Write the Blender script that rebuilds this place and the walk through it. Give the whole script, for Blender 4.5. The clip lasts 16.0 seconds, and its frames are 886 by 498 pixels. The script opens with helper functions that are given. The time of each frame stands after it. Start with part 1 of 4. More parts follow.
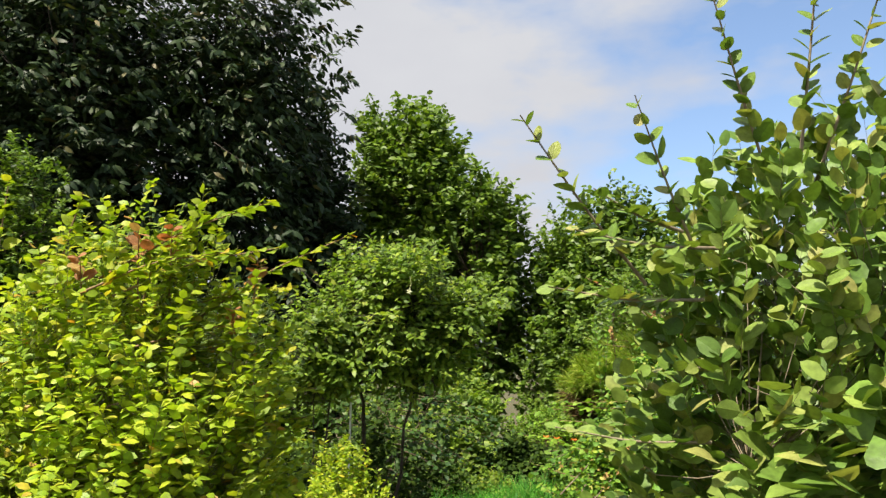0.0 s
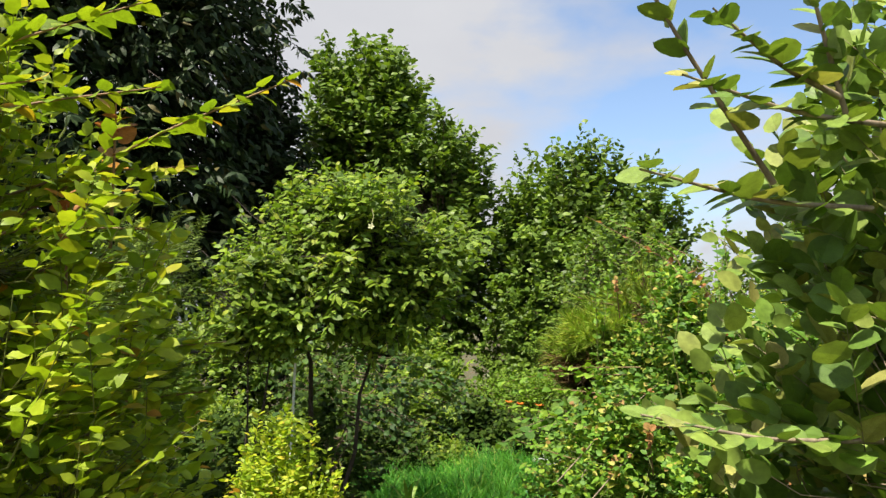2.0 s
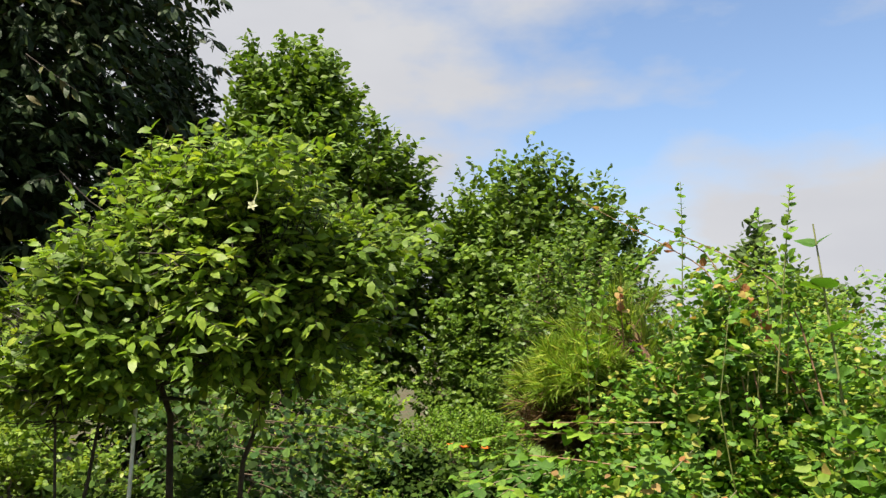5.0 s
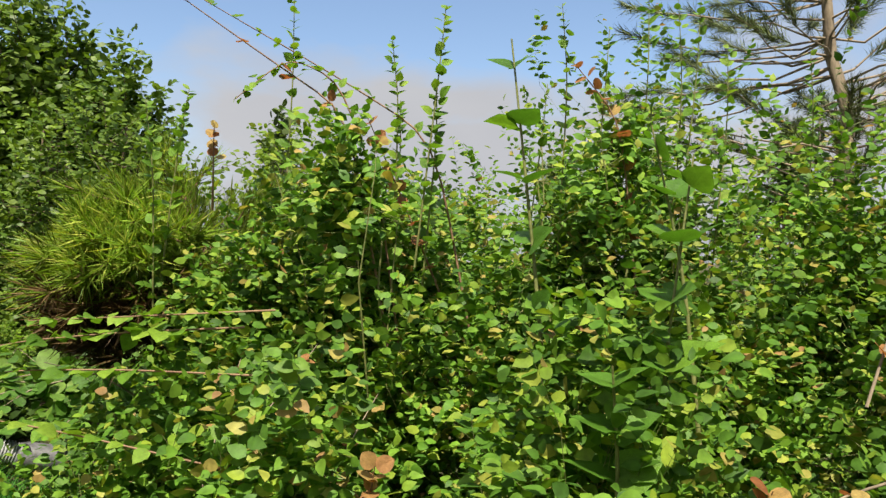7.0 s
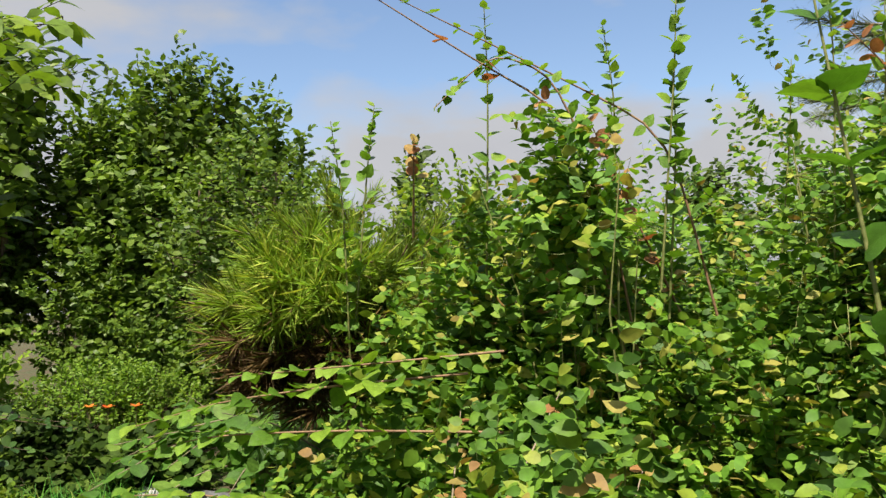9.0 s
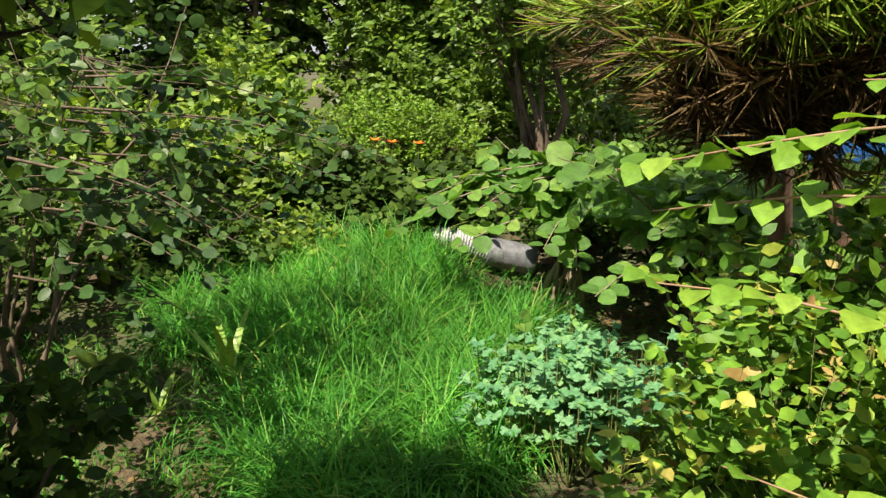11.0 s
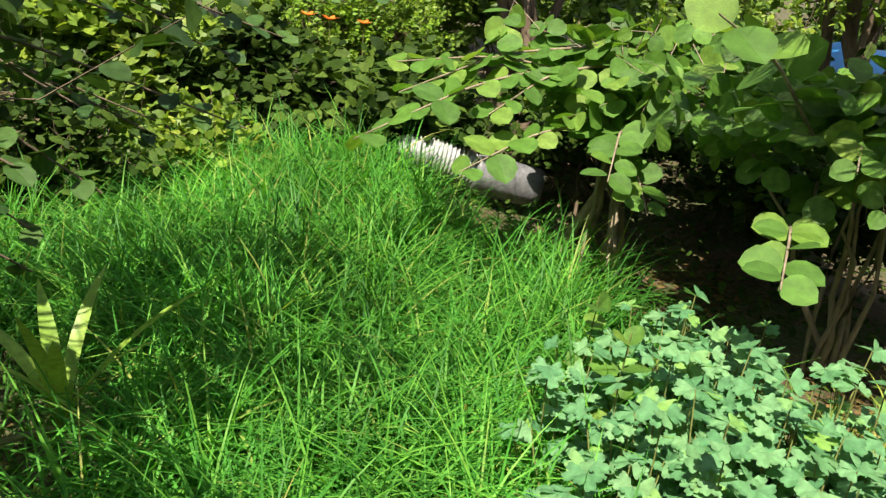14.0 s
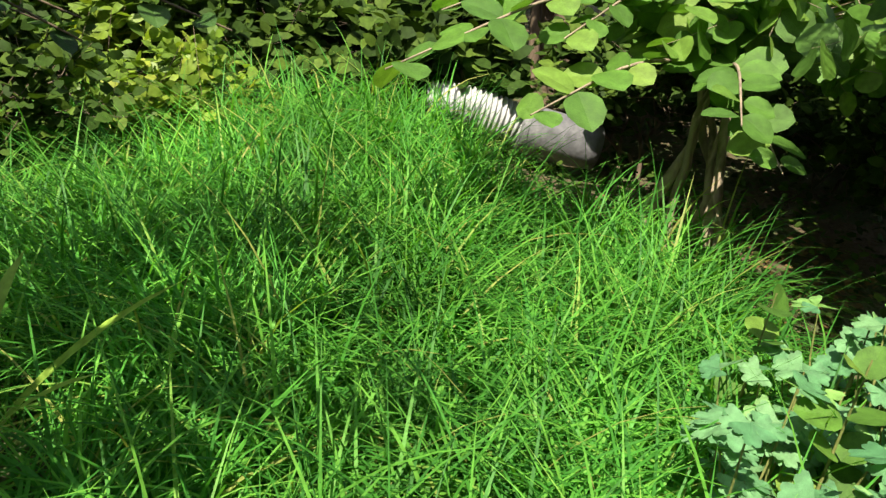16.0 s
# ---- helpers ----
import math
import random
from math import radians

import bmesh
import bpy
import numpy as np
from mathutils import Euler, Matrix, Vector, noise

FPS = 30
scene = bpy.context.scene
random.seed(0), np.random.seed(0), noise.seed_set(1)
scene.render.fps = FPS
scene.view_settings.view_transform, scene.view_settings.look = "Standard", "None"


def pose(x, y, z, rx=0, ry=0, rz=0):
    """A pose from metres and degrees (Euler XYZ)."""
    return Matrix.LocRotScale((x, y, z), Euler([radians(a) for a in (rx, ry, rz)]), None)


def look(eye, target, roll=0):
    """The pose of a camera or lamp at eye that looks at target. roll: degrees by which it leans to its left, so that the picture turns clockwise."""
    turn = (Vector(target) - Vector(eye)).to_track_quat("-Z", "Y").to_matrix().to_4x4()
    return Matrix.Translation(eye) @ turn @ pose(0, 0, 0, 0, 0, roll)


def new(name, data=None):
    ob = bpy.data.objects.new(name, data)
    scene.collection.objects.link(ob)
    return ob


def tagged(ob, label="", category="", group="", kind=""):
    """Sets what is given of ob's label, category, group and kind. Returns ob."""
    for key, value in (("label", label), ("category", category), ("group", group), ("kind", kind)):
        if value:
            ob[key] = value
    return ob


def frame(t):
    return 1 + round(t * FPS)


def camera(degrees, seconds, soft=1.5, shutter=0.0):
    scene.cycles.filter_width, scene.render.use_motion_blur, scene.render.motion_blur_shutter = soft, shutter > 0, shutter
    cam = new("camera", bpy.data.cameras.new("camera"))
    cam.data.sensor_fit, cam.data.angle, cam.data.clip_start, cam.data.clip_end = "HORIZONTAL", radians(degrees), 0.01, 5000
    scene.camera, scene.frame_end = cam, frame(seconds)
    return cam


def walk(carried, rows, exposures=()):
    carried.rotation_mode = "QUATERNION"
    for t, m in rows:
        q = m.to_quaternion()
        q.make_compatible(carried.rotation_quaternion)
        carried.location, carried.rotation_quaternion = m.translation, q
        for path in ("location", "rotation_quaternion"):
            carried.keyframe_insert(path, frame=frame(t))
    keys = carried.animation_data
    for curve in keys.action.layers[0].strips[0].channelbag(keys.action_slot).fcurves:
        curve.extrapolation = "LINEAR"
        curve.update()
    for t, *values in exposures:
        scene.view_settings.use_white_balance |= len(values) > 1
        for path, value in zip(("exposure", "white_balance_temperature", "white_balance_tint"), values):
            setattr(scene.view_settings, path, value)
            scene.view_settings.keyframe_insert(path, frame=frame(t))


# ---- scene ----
cam = camera(60.1, 16.0, soft=1.4)
# seconds, x, y, z, yaw, pitch, roll
PATH = [
    (0.0, 0.0, 0.0, 1.6, 0.0, 9.0, -0.0),
    (0.5, -0.052, 0.232, 1.592, -0.02, 9.0, -0.1),
    (1.0, -0.084, 0.44, 1.585, -1.64, 7.6, -0.75),
    (1.5, -0.052, 0.67, 1.589, -2.49, 7.79, -1.02),
    (2.0, -0.084, 0.92, 1.572, -3.69, 6.18, -0.93),
    (2.5, -0.116, 1.145, 1.579, -5.95, 4.65, -0.48),
    (3.0, -0.084, 1.352, 1.604, -6.77, 5.84, -0.55),
    (5.5, 0.06, 2.41, 1.601, -9.84, 8.47, -0.78),
    (6.0, 0.088, 2.636, 1.58, -20.87, 5.53, -1.62),
    (6.5, 0.144, 2.872, 1.516, -32.09, 1.27, -2.05),
    (7.0, 0.156, 3.023, 1.536, -44.02, 0.91, -0.56),
    (7.5, 0.112, 3.115, 1.522, -48.02, -0.94, -0.63),
    (8.0, 0.164, 3.204, 1.545, -47.59, 0.5, -0.37),
    (8.5, 0.212, 3.263, 1.554, -42.86, 3.7, 2.53),
    (9.0, 0.184, 3.4, 1.535, -34.26, 3.33, 2.88),
    (9.5, 0.116, 3.563, 1.504, -27.21, -0.7, 2.02),
    (10.0, 0.1, 3.769, 1.456, -18.31, -6.95, 0.02),
    (12.5, 0.069, 4.908, 1.385, -15.91, -17.99, -0.58),
    (13.0, 0.082, 5.112, 1.319, -20.68, -19.18, -2.45),
    (13.5, 0.178, 5.387, 1.217, -21.89, -20.84, -3.97),
    (14.0, 0.239, 5.637, 1.113, -21.87, -20.94, -4.38),
    (14.5, 0.225, 5.838, 0.961, -21.96, -21.64, -4.1),
    (15.0, 0.194, 5.973, 0.922, -22.04, -22.53, -3.81),
    (15.5, 0.224, 6.072, 0.922, -22.08, -22.93, -4.03),
    (16.0, 0.342, 6.215, 0.887, -21.92, -23.04, -3.87),
]
walk(cam, [(t, pose(x, y, z, 90 + pitch, roll, yaw)) for t, x, y, z, yaw, pitch, roll in PATH], exposures=[(0, 1.5), (5.5, 1.42), (6.5, 1.2), (8, 1.2), (9.5, 1.25), (10, 1.38), (12.5, 1.7), (14, 1.68), (16, 1.72)])

# ---- light ----
SUN_AZ, SUN_EL = 225.0, 61.0  # compass-like: degrees clockwise from +y, and elevation
world = bpy.data.worlds.new("world")
scene.world = world
world.use_nodes = True


def sky():
    nt = world.node_tree
    nt.nodes.clear()
    N, L = nt.nodes.new, nt.links.new
    out, bg, st = N("ShaderNodeOutputWorld"), N("ShaderNodeBackground"), N("ShaderNodeTexSky")
    st.sky_type, st.sun_disc = "NISHITA", False
    st.sun_elevation, st.sun_rotation = radians(SUN_EL), radians(SUN_AZ)
    st.air_density, st.dust_density, st.ozone_density = 1.0, 1.4, 1.6
    tc, mp = N("ShaderNodeTexCoord"), N("ShaderNodeMapping")
    mp.inputs["Scale"].default_value = (1.0, 1.0, 2.3)
    mp.inputs["Location"].default_value = (0.55, 0.2, 0.35)
    n1 = N("ShaderNodeTexNoise")
    n1.inputs["Scale"].default_value, n1.inputs["Detail"].default_value = 1.7, 7.0
    n1.inputs["Roughness"].default_value = 0.52
    ramp = N("ShaderNodeValToRGB")
    ramp.color_ramp.elements[0].position, ramp.color_ramp.elements[1].position = 0.34, 0.46
    n2 = N("ShaderNodeTexNoise")
    n2.inputs["Scale"].default_value, n2.inputs["Detail"].default_value = 4.0, 5.0
    tone = N("ShaderNodeMix")
    tone.data_type = "RGBA"
    tone.inputs[6].default_value, tone.inputs[7].default_value = (2.55, 2.6, 2.85, 1), (3.4, 3.42, 3.5, 1)
    mix = N("ShaderNodeMix")
    mix.data_type = "RGBA"
    L(tc.outputs["Generated"], mp.inputs["Vector"])
    L(mp.outputs["Vector"], n1.inputs["Vector"])
    L(mp.outputs["Vector"], n2.inputs["Vector"])
    sep, east, total = N("ShaderNodeSeparateXYZ"), N("ShaderNodeMath"), N("ShaderNodeMath")
    east.operation, east.inputs[1].default_value = "MULTIPLY", -0.05
    total.operation = "ADD"
    L(tc.outputs["Generated"], sep.inputs[0])
    L(sep.outputs["X"], east.inputs[0])
    L(east.outputs[0], total.inputs[0])
    L(n1.outputs["Fac"], total.inputs[1])
    high, cover = N("ShaderNodeMapRange"), N("ShaderNodeMath")
    high.inputs["From Min"].default_value, high.inputs["From Max"].default_value = 0.1, 0.5
    high.inputs["To Min"].default_value, high.inputs["To Max"].default_value = 0.05, -0.06
    cover.operation = "ADD"
    L(sep.outputs["Z"], high.inputs["Value"])
    L(high.outputs[0], cover.inputs[0])
    L(total.outputs[0], cover.inputs[1])
    L(cover.outputs[0], ramp.inputs["Fac"])
    L(n2.outputs["Fac"], tone.inputs[0])
    L(ramp.outputs["Color"], mix.inputs[0])
    L(st.outputs["Color"], mix.inputs[6])
    L(tone.outputs[2], mix.inputs[7])
    L(mix.outputs[2], bg.inputs["Color"])
    bg.inputs["Strength"].default_value = 0.082
    L(bg.outputs["Background"], out.inputs["Surface"])


sky()
sun = new("sun", bpy.data.lights.new("sun", "SUN"))
sun.data.energy, sun.data.angle, sun.data.color = 3.7, radians(0.5), (1.0, 0.915, 0.75)
_az, _el = radians(SUN_AZ), radians(SUN_EL)
SUN_DIR = Vector((math.sin(_az) * math.cos(_el), math.cos(_az) * math.cos(_el), math.sin(_el)))
sun.matrix_basis = look(SUN_DIR * 60, (0, 0, 0))
LIGHTWARD = np.array((SUN_DIR + Vector((0, -0.15, 0.15))).normalized())  # leaves turn their faces to the light


# ---- materials ----
def nodes_of(name):
    m = bpy.data.materials.new(name)
    m.use_nodes = True
    m.node_tree.nodes.clear()
    return m, m.node_tree.nodes.new, m.node_tree.links.new


def ramp_node(N, stops):
    r = N("ShaderNodeValToRGB")
    while len(r.color_ramp.elements) < len(stops):
        r.color_ramp.elements.new(0.5)
    for e, (p, c) in zip(r.color_ramp.elements, stops):
        e.position, e.color = p, (*c, 1)
    return r


def leaf_material(name, stops, rough=0.5, through_light=0.35, single=False, glow=(1.1, 1.15, 0.45), blotch=0.25, gloss=0.3):
    """Foliage: one tone for each leaf out of the ramp, blotched, part of the light passing through the blade."""
    m, N, L = nodes_of(name)
    if single:
        pick = N("ShaderNodeObjectInfo").outputs["Random"]
    else:
        pick = N("ShaderNodeNewGeometry").outputs["Random Per Island"]
    r = ramp_node(N, [(p, (c[0], c[1], c[2] * 0.64)) for p, c in stops])
    L(pick, r.inputs["Fac"])
    tc = N("ShaderNodeTexCoord")
    n = N("ShaderNodeTexNoise")
    n.inputs["Scale"].default_value, n.inputs["Detail"].default_value = 55.0, 3.0
    L(tc.outputs["Object"], n.inputs["Vector"])
    n2 = N("ShaderNodeTexNoise")
    n2.inputs["Scale"].default_value = 2.2
    L(tc.outputs["Object"], n2.inputs["Vector"])
    vary = N("ShaderNodeMapRange")
    vary.inputs["To Min"].default_value, vary.inputs["To Max"].default_value = 1 - blotch, 1 + blotch
    vary.inputs["From Min"].default_value, vary.inputs["From Max"].default_value = 0.3, 0.7
    L(n.outputs["Fac"], vary.inputs["Value"])
    vary2 = N("ShaderNodeMapRange")
    vary2.inputs["To Min"].default_value, vary2.inputs["To Max"].default_value = 0.68, 1.28
    vary2.inputs["From Min"].default_value, vary2.inputs["From Max"].default_value = 0.3, 0.7
    L(n2.outputs["Fac"], vary2.inputs["Value"])
    mul = N("ShaderNodeMath")
    mul.operation = "MULTIPLY"
    L(vary.outputs[0], mul.inputs[0])
    L(vary2.outputs[0], mul.inputs[1])
    hue = N("ShaderNodeHueSaturation")
    L(mul.outputs[0], hue.inputs["Value"])
    L(r.outputs["Color"], hue.inputs["Color"])
    p = N("ShaderNodeBsdfPrincipled")
    p.inputs["Roughness"].default_value = rough
    p.inputs["Specular IOR Level"].default_value = gloss
    L(hue.outputs["Color"], p.inputs["Base Color"])
    bump = N("ShaderNodeBump")
    bump.inputs["Strength"].default_value, bump.inputs["Distance"].default_value = 0.35, 0.004
    L(n.outputs["Fac"], bump.inputs["Height"])
    L(bump.outputs["Normal"], p.inputs["Normal"])
    t = N("ShaderNodeBsdfTranslucent")
    tint = N("ShaderNodeMix")
    tint.data_type, tint.blend_type = "RGBA", "MULTIPLY"
    tint.inputs[0].default_value = 1.0
    tint.inputs[7].default_value = (*glow, 1)
    L(hue.outputs["Color"], tint.inputs[6])
    L(tint.outputs[2], t.inputs["Color"])
    mix, out = N("ShaderNodeMixShader"), N("ShaderNodeOutputMaterial")
    mix.inputs[0].default_value = through_light
    L(p.outputs[0], mix.inputs[1])
    L(t.outputs[0], mix.inputs[2])
    L(mix.outputs[0], out.inputs["Surface"])
    return m


def rough_material(name, stops, scale=6.0, rough=0.85, bump_scale=40.0, bump=0.5, metal=0.0, stretch=(1, 1, 1), depth=0.01):
    """Bark, soil, plastic: a blend of tones by noise at two scales, with relief."""
    m, N, L = nodes_of(name)
    tc, mp = N("ShaderNodeTexCoord"), N("ShaderNodeMapping")
    mp.inputs["Scale"].default_value = stretch
    L(tc.outputs["Object"], mp.inputs["Vector"])
    n, f = N("ShaderNodeTexNoise"), N("ShaderNodeTexNoise")
    n.inputs["Scale"].default_value, n.inputs["Detail"].default_value = scale, 6.0
    f.inputs["Scale"].default_value, f.inputs["Detail"].default_value = bump_scale, 4.0
    L(mp.outputs[0], n.inputs["Vector"])
    L(mp.outputs[0], f.inputs["Vector"])
    mixf = N("ShaderNodeMix")
    mixf.inputs[0].default_value = 0.4
    L(n.outputs["Fac"], mixf.inputs[2])
    L(f.outputs["Fac"], mixf.inputs[3])
    r = ramp_node(N, stops)
    L(mixf.outputs[0], r.inputs["Fac"])
    p, out, b = N("ShaderNodeBsdfPrincipled"), N("ShaderNodeOutputMaterial"), N("ShaderNodeBump")
    p.inputs["Roughness"].default_value, p.inputs["Metallic"].default_value = rough, metal
    b.inputs["Strength"].default_value, b.inputs["Distance"].default_value = bump, depth
    L(f.outputs["Fac"], b.inputs["Height"])
    L(b.outputs["Normal"], p.inputs["Normal"])
    L(r.outputs["Color"], p.inputs["Base Color"])
    L(p.outputs[0], out.inputs["Surface"])
    return m


BARK = rough_material("bark_brown", [(0.3, (0.045, 0.03, 0.02)), (0.5, (0.12, 0.085, 0.055)), (0.7, (0.2, 0.15, 0.1))], 14, 0.9, 60, 0.7, stretch=(1, 1, 0.3))
BARK_GREY = rough_material("bark_grey", [(0.3, (0.11, 0.085, 0.06)), (0.5, (0.24, 0.19, 0.13)), (0.7, (0.36, 0.29, 0.2))], 18, 0.85, 70, 0.5, stretch=(1, 1, 0.3))
BARK_PINE = rough_material("bark_pine", [(0.3, (0.06, 0.035, 0.025)), (0.5, (0.2, 0.11, 0.07)), (0.7, (0.33, 0.2, 0.13))], 10, 0.9, 35, 0.9, stretch=(1, 1, 0.35))
BARK_DARK = rough_material("bark_dark", [(0.3, (0.02, 0.015, 0.012)), (0.7, (0.06, 0.048, 0.036))], 14, 0.9, 60, 0.7)
TWIG_RED = rough_material("twig_reddish", [(0.3, (0.14, 0.07, 0.04)), (0.7, (0.32, 0.2, 0.11))], 20, 0.7, 80, 0.3)
TWIG_GREEN = rough_material("twig_green", [(0.3, (0.1, 0.13, 0.03)), (0.7, (0.24, 0.24, 0.08))], 20, 0.6, 80, 0.3)
SOIL = rough_material("soil", [(0.3, (0.045, 0.03, 0.017)), (0.45, (0.1, 0.068, 0.036)), (0.55, (0.05, 0.072, 0.02)), (0.75, (0.11, 0.082, 0.045))], 2.5, 0.95, 45, 0.9, depth=0.03)

G_YELLOW = leaf_material("leaves_yellow_green", [(0.0, (0.17, 0.28, 0.025)), (0.45, (0.29, 0.4, 0.034)), (0.9, (0.4, 0.46, 0.045)), (0.98, (0.48, 0.45, 0.07)), (1.0, (0.5, 0.24, 0.08))], 0.45, 0.42)
G_HAZEL = leaf_material("leaves_hazel", [(0.0, (0.085, 0.16, 0.04)), (0.4, (0.145, 0.24, 0.06)), (0.8, (0.22, 0.3, 0.095)), (1.0, (0.33, 0.32, 0.15))], 0.45, 0.24, glow=(1.2, 1.2, 0.5))
G_HAZEL_ONE = leaf_material("leaf_hazel", [(0.0, (0.085, 0.16, 0.04)), (0.4, (0.145, 0.24, 0.06)), (0.8, (0.22, 0.3, 0.095)), (1.0, (0.33, 0.32, 0.15))], 0.45, 0.24, single=True, glow=(1.2, 1.2, 0.5))
G_DARK = leaf_material("leaves_evergreen", [(0.0, (0.016, 0.032, 0.02)), (0.6, (0.03, 0.055, 0.03)), (0.95, (0.055, 0.08, 0.042)), (1.0, (0.12, 0.1, 0.06))], 0.5, 0.12, gloss=0.18)
G_MID = leaf_material("leaves_green", [(0.0, (0.08, 0.145, 0.03)), (0.5, (0.155, 0.25, 0.046)), (0.9, (0.25, 0.345, 0.064)), (1.0, (0.34, 0.39, 0.085))], 0.45, 0.42)
G_BRIGHT = leaf_material("leaves_bright", [(0.0, (0.065, 0.125, 0.026)), (0.5, (0.115, 0.195, 0.042)), (1.0, (0.19, 0.28, 0.06))], 0.45, 0.35)
G_BANK = leaf_material("leaves_thicket", [(0.0, (0.05, 0.125, 0.024)), (0.35, (0.1, 0.225, 0.034)), (0.74, (0.175, 0.315, 0.048)), (0.88, (0.28, 0.37, 0.06)), (0.96, (0.38, 0.37, 0.12)), (1.0, (0.36, 0.21, 0.13))], 0.55, 0.34)
# Shade is put into this leaf colour: a darkened green for undergrowth.
G_SHADE = leaf_material("leaves_undergrowth_shade", [(0.0, (0.02, 0.042, 0.01)), (0.6, (0.038, 0.075, 0.016)), (1.0, (0.08, 0.13, 0.028))], 0.65, 0.2, gloss=0.12)
G_GLOSSY = leaf_material("leaves_glossy", [(0.0, (0.035, 0.075, 0.03)), (0.5, (0.058, 0.115, 0.04)), (0.9, (0.09, 0.16, 0.05)), (1.0, (0.14, 0.21, 0.06))], 0.42, 0.3, gloss=0.2)
G_GLOSSY_ONE = leaf_material("leaf_glossy", [(0.0, (0.025, 0.062, 0.026)), (0.5, (0.04, 0.09, 0.034)), (0.9, (0.07, 0.135, 0.045)), (1.0, (0.13, 0.19, 0.06))], 0.4, 0.2, single=True, gloss=0.2)
G_ROUND = leaf_material("leaves_round", [(0.0, (0.075, 0.165, 0.045)), (0.6, (0.11, 0.235, 0.055)), (1.0, (0.2, 0.31, 0.08))], 0.5, 0.4)
G_ROUND_ONE = leaf_material("leaf_round", [(0.0, (0.075, 0.165, 0.045)), (0.6, (0.11, 0.235, 0.055)), (1.0, (0.2, 0.31, 0.08))], 0.5, 0.4, single=True)
G_BLUE_ONE = leaf_material("leaf_columbine", [(0.0, (0.085, 0.23, 0.15)), (0.5, (0.13, 0.3, 0.2)), (0.85, (0.18, 0.35, 0.24)), (1.0, (0.2, 0.38, 0.12))], 0.5, 0.3, single=True, glow=(1.1, 1.2, 0.55))
G_GRASS = leaf_material("grass_blades", [(0.0, (0.04, 0.165, 0.038)), (0.45, (0.078, 0.285, 0.056)), (0.93, (0.17, 0.42, 0.088)), (1.0, (0.36, 0.36, 0.16))], 0.5, 0.45, gloss=0.2)
G_STRAW = leaf_material("grass_pale", [(0.0, (0.15, 0.27, 0.05)), (0.6, (0.27, 0.35, 0.08)), (1.0, (0.42, 0.36, 0.17))], 0.5, 0.35)
G_NEEDLE = leaf_material("needles_green", [(0.0, (0.17, 0.3, 0.05)), (0.6, (0.28, 0.42, 0.08)), (1.0, (0.42, 0.44, 0.14))], 0.4, 0.45)
G_SPRUCE = leaf_material("needles_spruce", [(0.0, (0.08, 0.14, 0.03)), (0.7, (0.15, 0.23, 0.05)), (1.0, (0.25, 0.33, 0.07))], 0.5, 0.2)
G_NEEDLE_DARK = leaf_material("needles_dark", [(0.0, (0.09, 0.13, 0.07)), (1.0, (0.16, 0.2, 0.11))], 0.45, 0.15)
G_NEEDLE_DEAD = leaf_material("needles_dead", [(0.0, (0.09, 0.055, 0.035)), (1.0, (0.22, 0.145, 0.085))], 0.6, 0.2, glow=(1, 0.8, 0.6))
G_CRINUM = leaf_material("leaf_strap", [(0.0, (0.24, 0.4, 0.09)), (1.0, (0.34, 0.48, 0.14))], 0.4, 0.35, single=True)
G_AZALEA = leaf_material("leaves_azalea", [(0.0, (0.1, 0.19, 0.03)), (0.6, (0.15, 0.27, 0.04)), (1.0, (0.23, 0.34, 0.05))], 0.5, 0.35)
# Lightened green: the haze of distance is put into the leaf colour.
G_FAR = leaf_material("leaves_far_hazed", [(0.0, (0.07, 0.12, 0.06)), (1.0, (0.15, 0.21, 0.1))], 0.6, 0.25)


# ---- mesh helpers ----
def mesh_object(name, verts, faces, material, parent=None, label="", smooth=False):
    """faces: an int array, all of one corner count, or a list of such arrays."""
    me = bpy.data.meshes.new(name)
    groups = faces if isinstance(faces, list) else [faces]
    verts = np.asarray(verts, float)
    loops = np.concatenate([f.reshape(-1) for f in groups])
    counts = np.concatenate([np.full(len(f), f.shape[1]) for f in groups])
    me.vertices.add(len(verts))
    me.vertices.foreach_set("co", verts.reshape(-1))
    me.loops.add(len(loops))
    me.loops.foreach_set("vertex_index", loops.astype(np.int32))
    me.polygons.add(len(counts))
    me.polygons.foreach_set("loop_start", np.concatenate([[0], np.cumsum(counts)[:-1]]).astype(np.int32))
    if smooth:
        me.polygons.foreach_set("use_smooth", np.ones(len(counts), bool))
    me.materials.append(material)
    me.update(calc_edges=True)
    ob = new(name, me)
    if parent:
        ob.parent = parent
    if label:
        ob["label"] = label
    return ob


def thing(name, at, label, category, group="", kind=""):
    ob = new(name)
    ob.empty_display_size = 0.1
    ob.location = at
    return tagged(ob, label, category, group, kind)


def unit(v):
    return v / np.maximum(np.linalg.norm(v, axis=-1, keepdims=True), 1e-9)


# Leaf blades: x across, y from stalk to tip, z the upper side; a fold along the midrib.
def blade_outline(halves, tip_drop=0.1, fold=0.16, notch=0.0):
    """halves: (y, half width) pairs from stalk to tip. Gives verts and quad/tri faces as triangles."""
    v, f = [(0, 0, 0)], []
    rows = []
    for y, w in halves:
        drop = -tip_drop * y * y
        rows.append(len(v))
        v += [(-w, y - notch * w, drop + fold * w), (0, y, drop), (w, y - notch * w, drop + fold * w)]
    v.append((0, 1, -tip_drop))
    last = len(v) - 1
    a = rows[0]
    f += [(0, a + 1, a), (0, a + 2, a + 1)]
    for i, j in zip(rows, rows[1:]):
        f += [(i, i + 1, j + 1), (i, j + 1, j), (i + 1, i + 2, j + 2), (i + 1, j + 2, j + 1)]
    b = rows[-1]
    f += [(b, b + 1, last), (b + 1, b + 2, last)]
    return np.array(v, float), np.array(f)


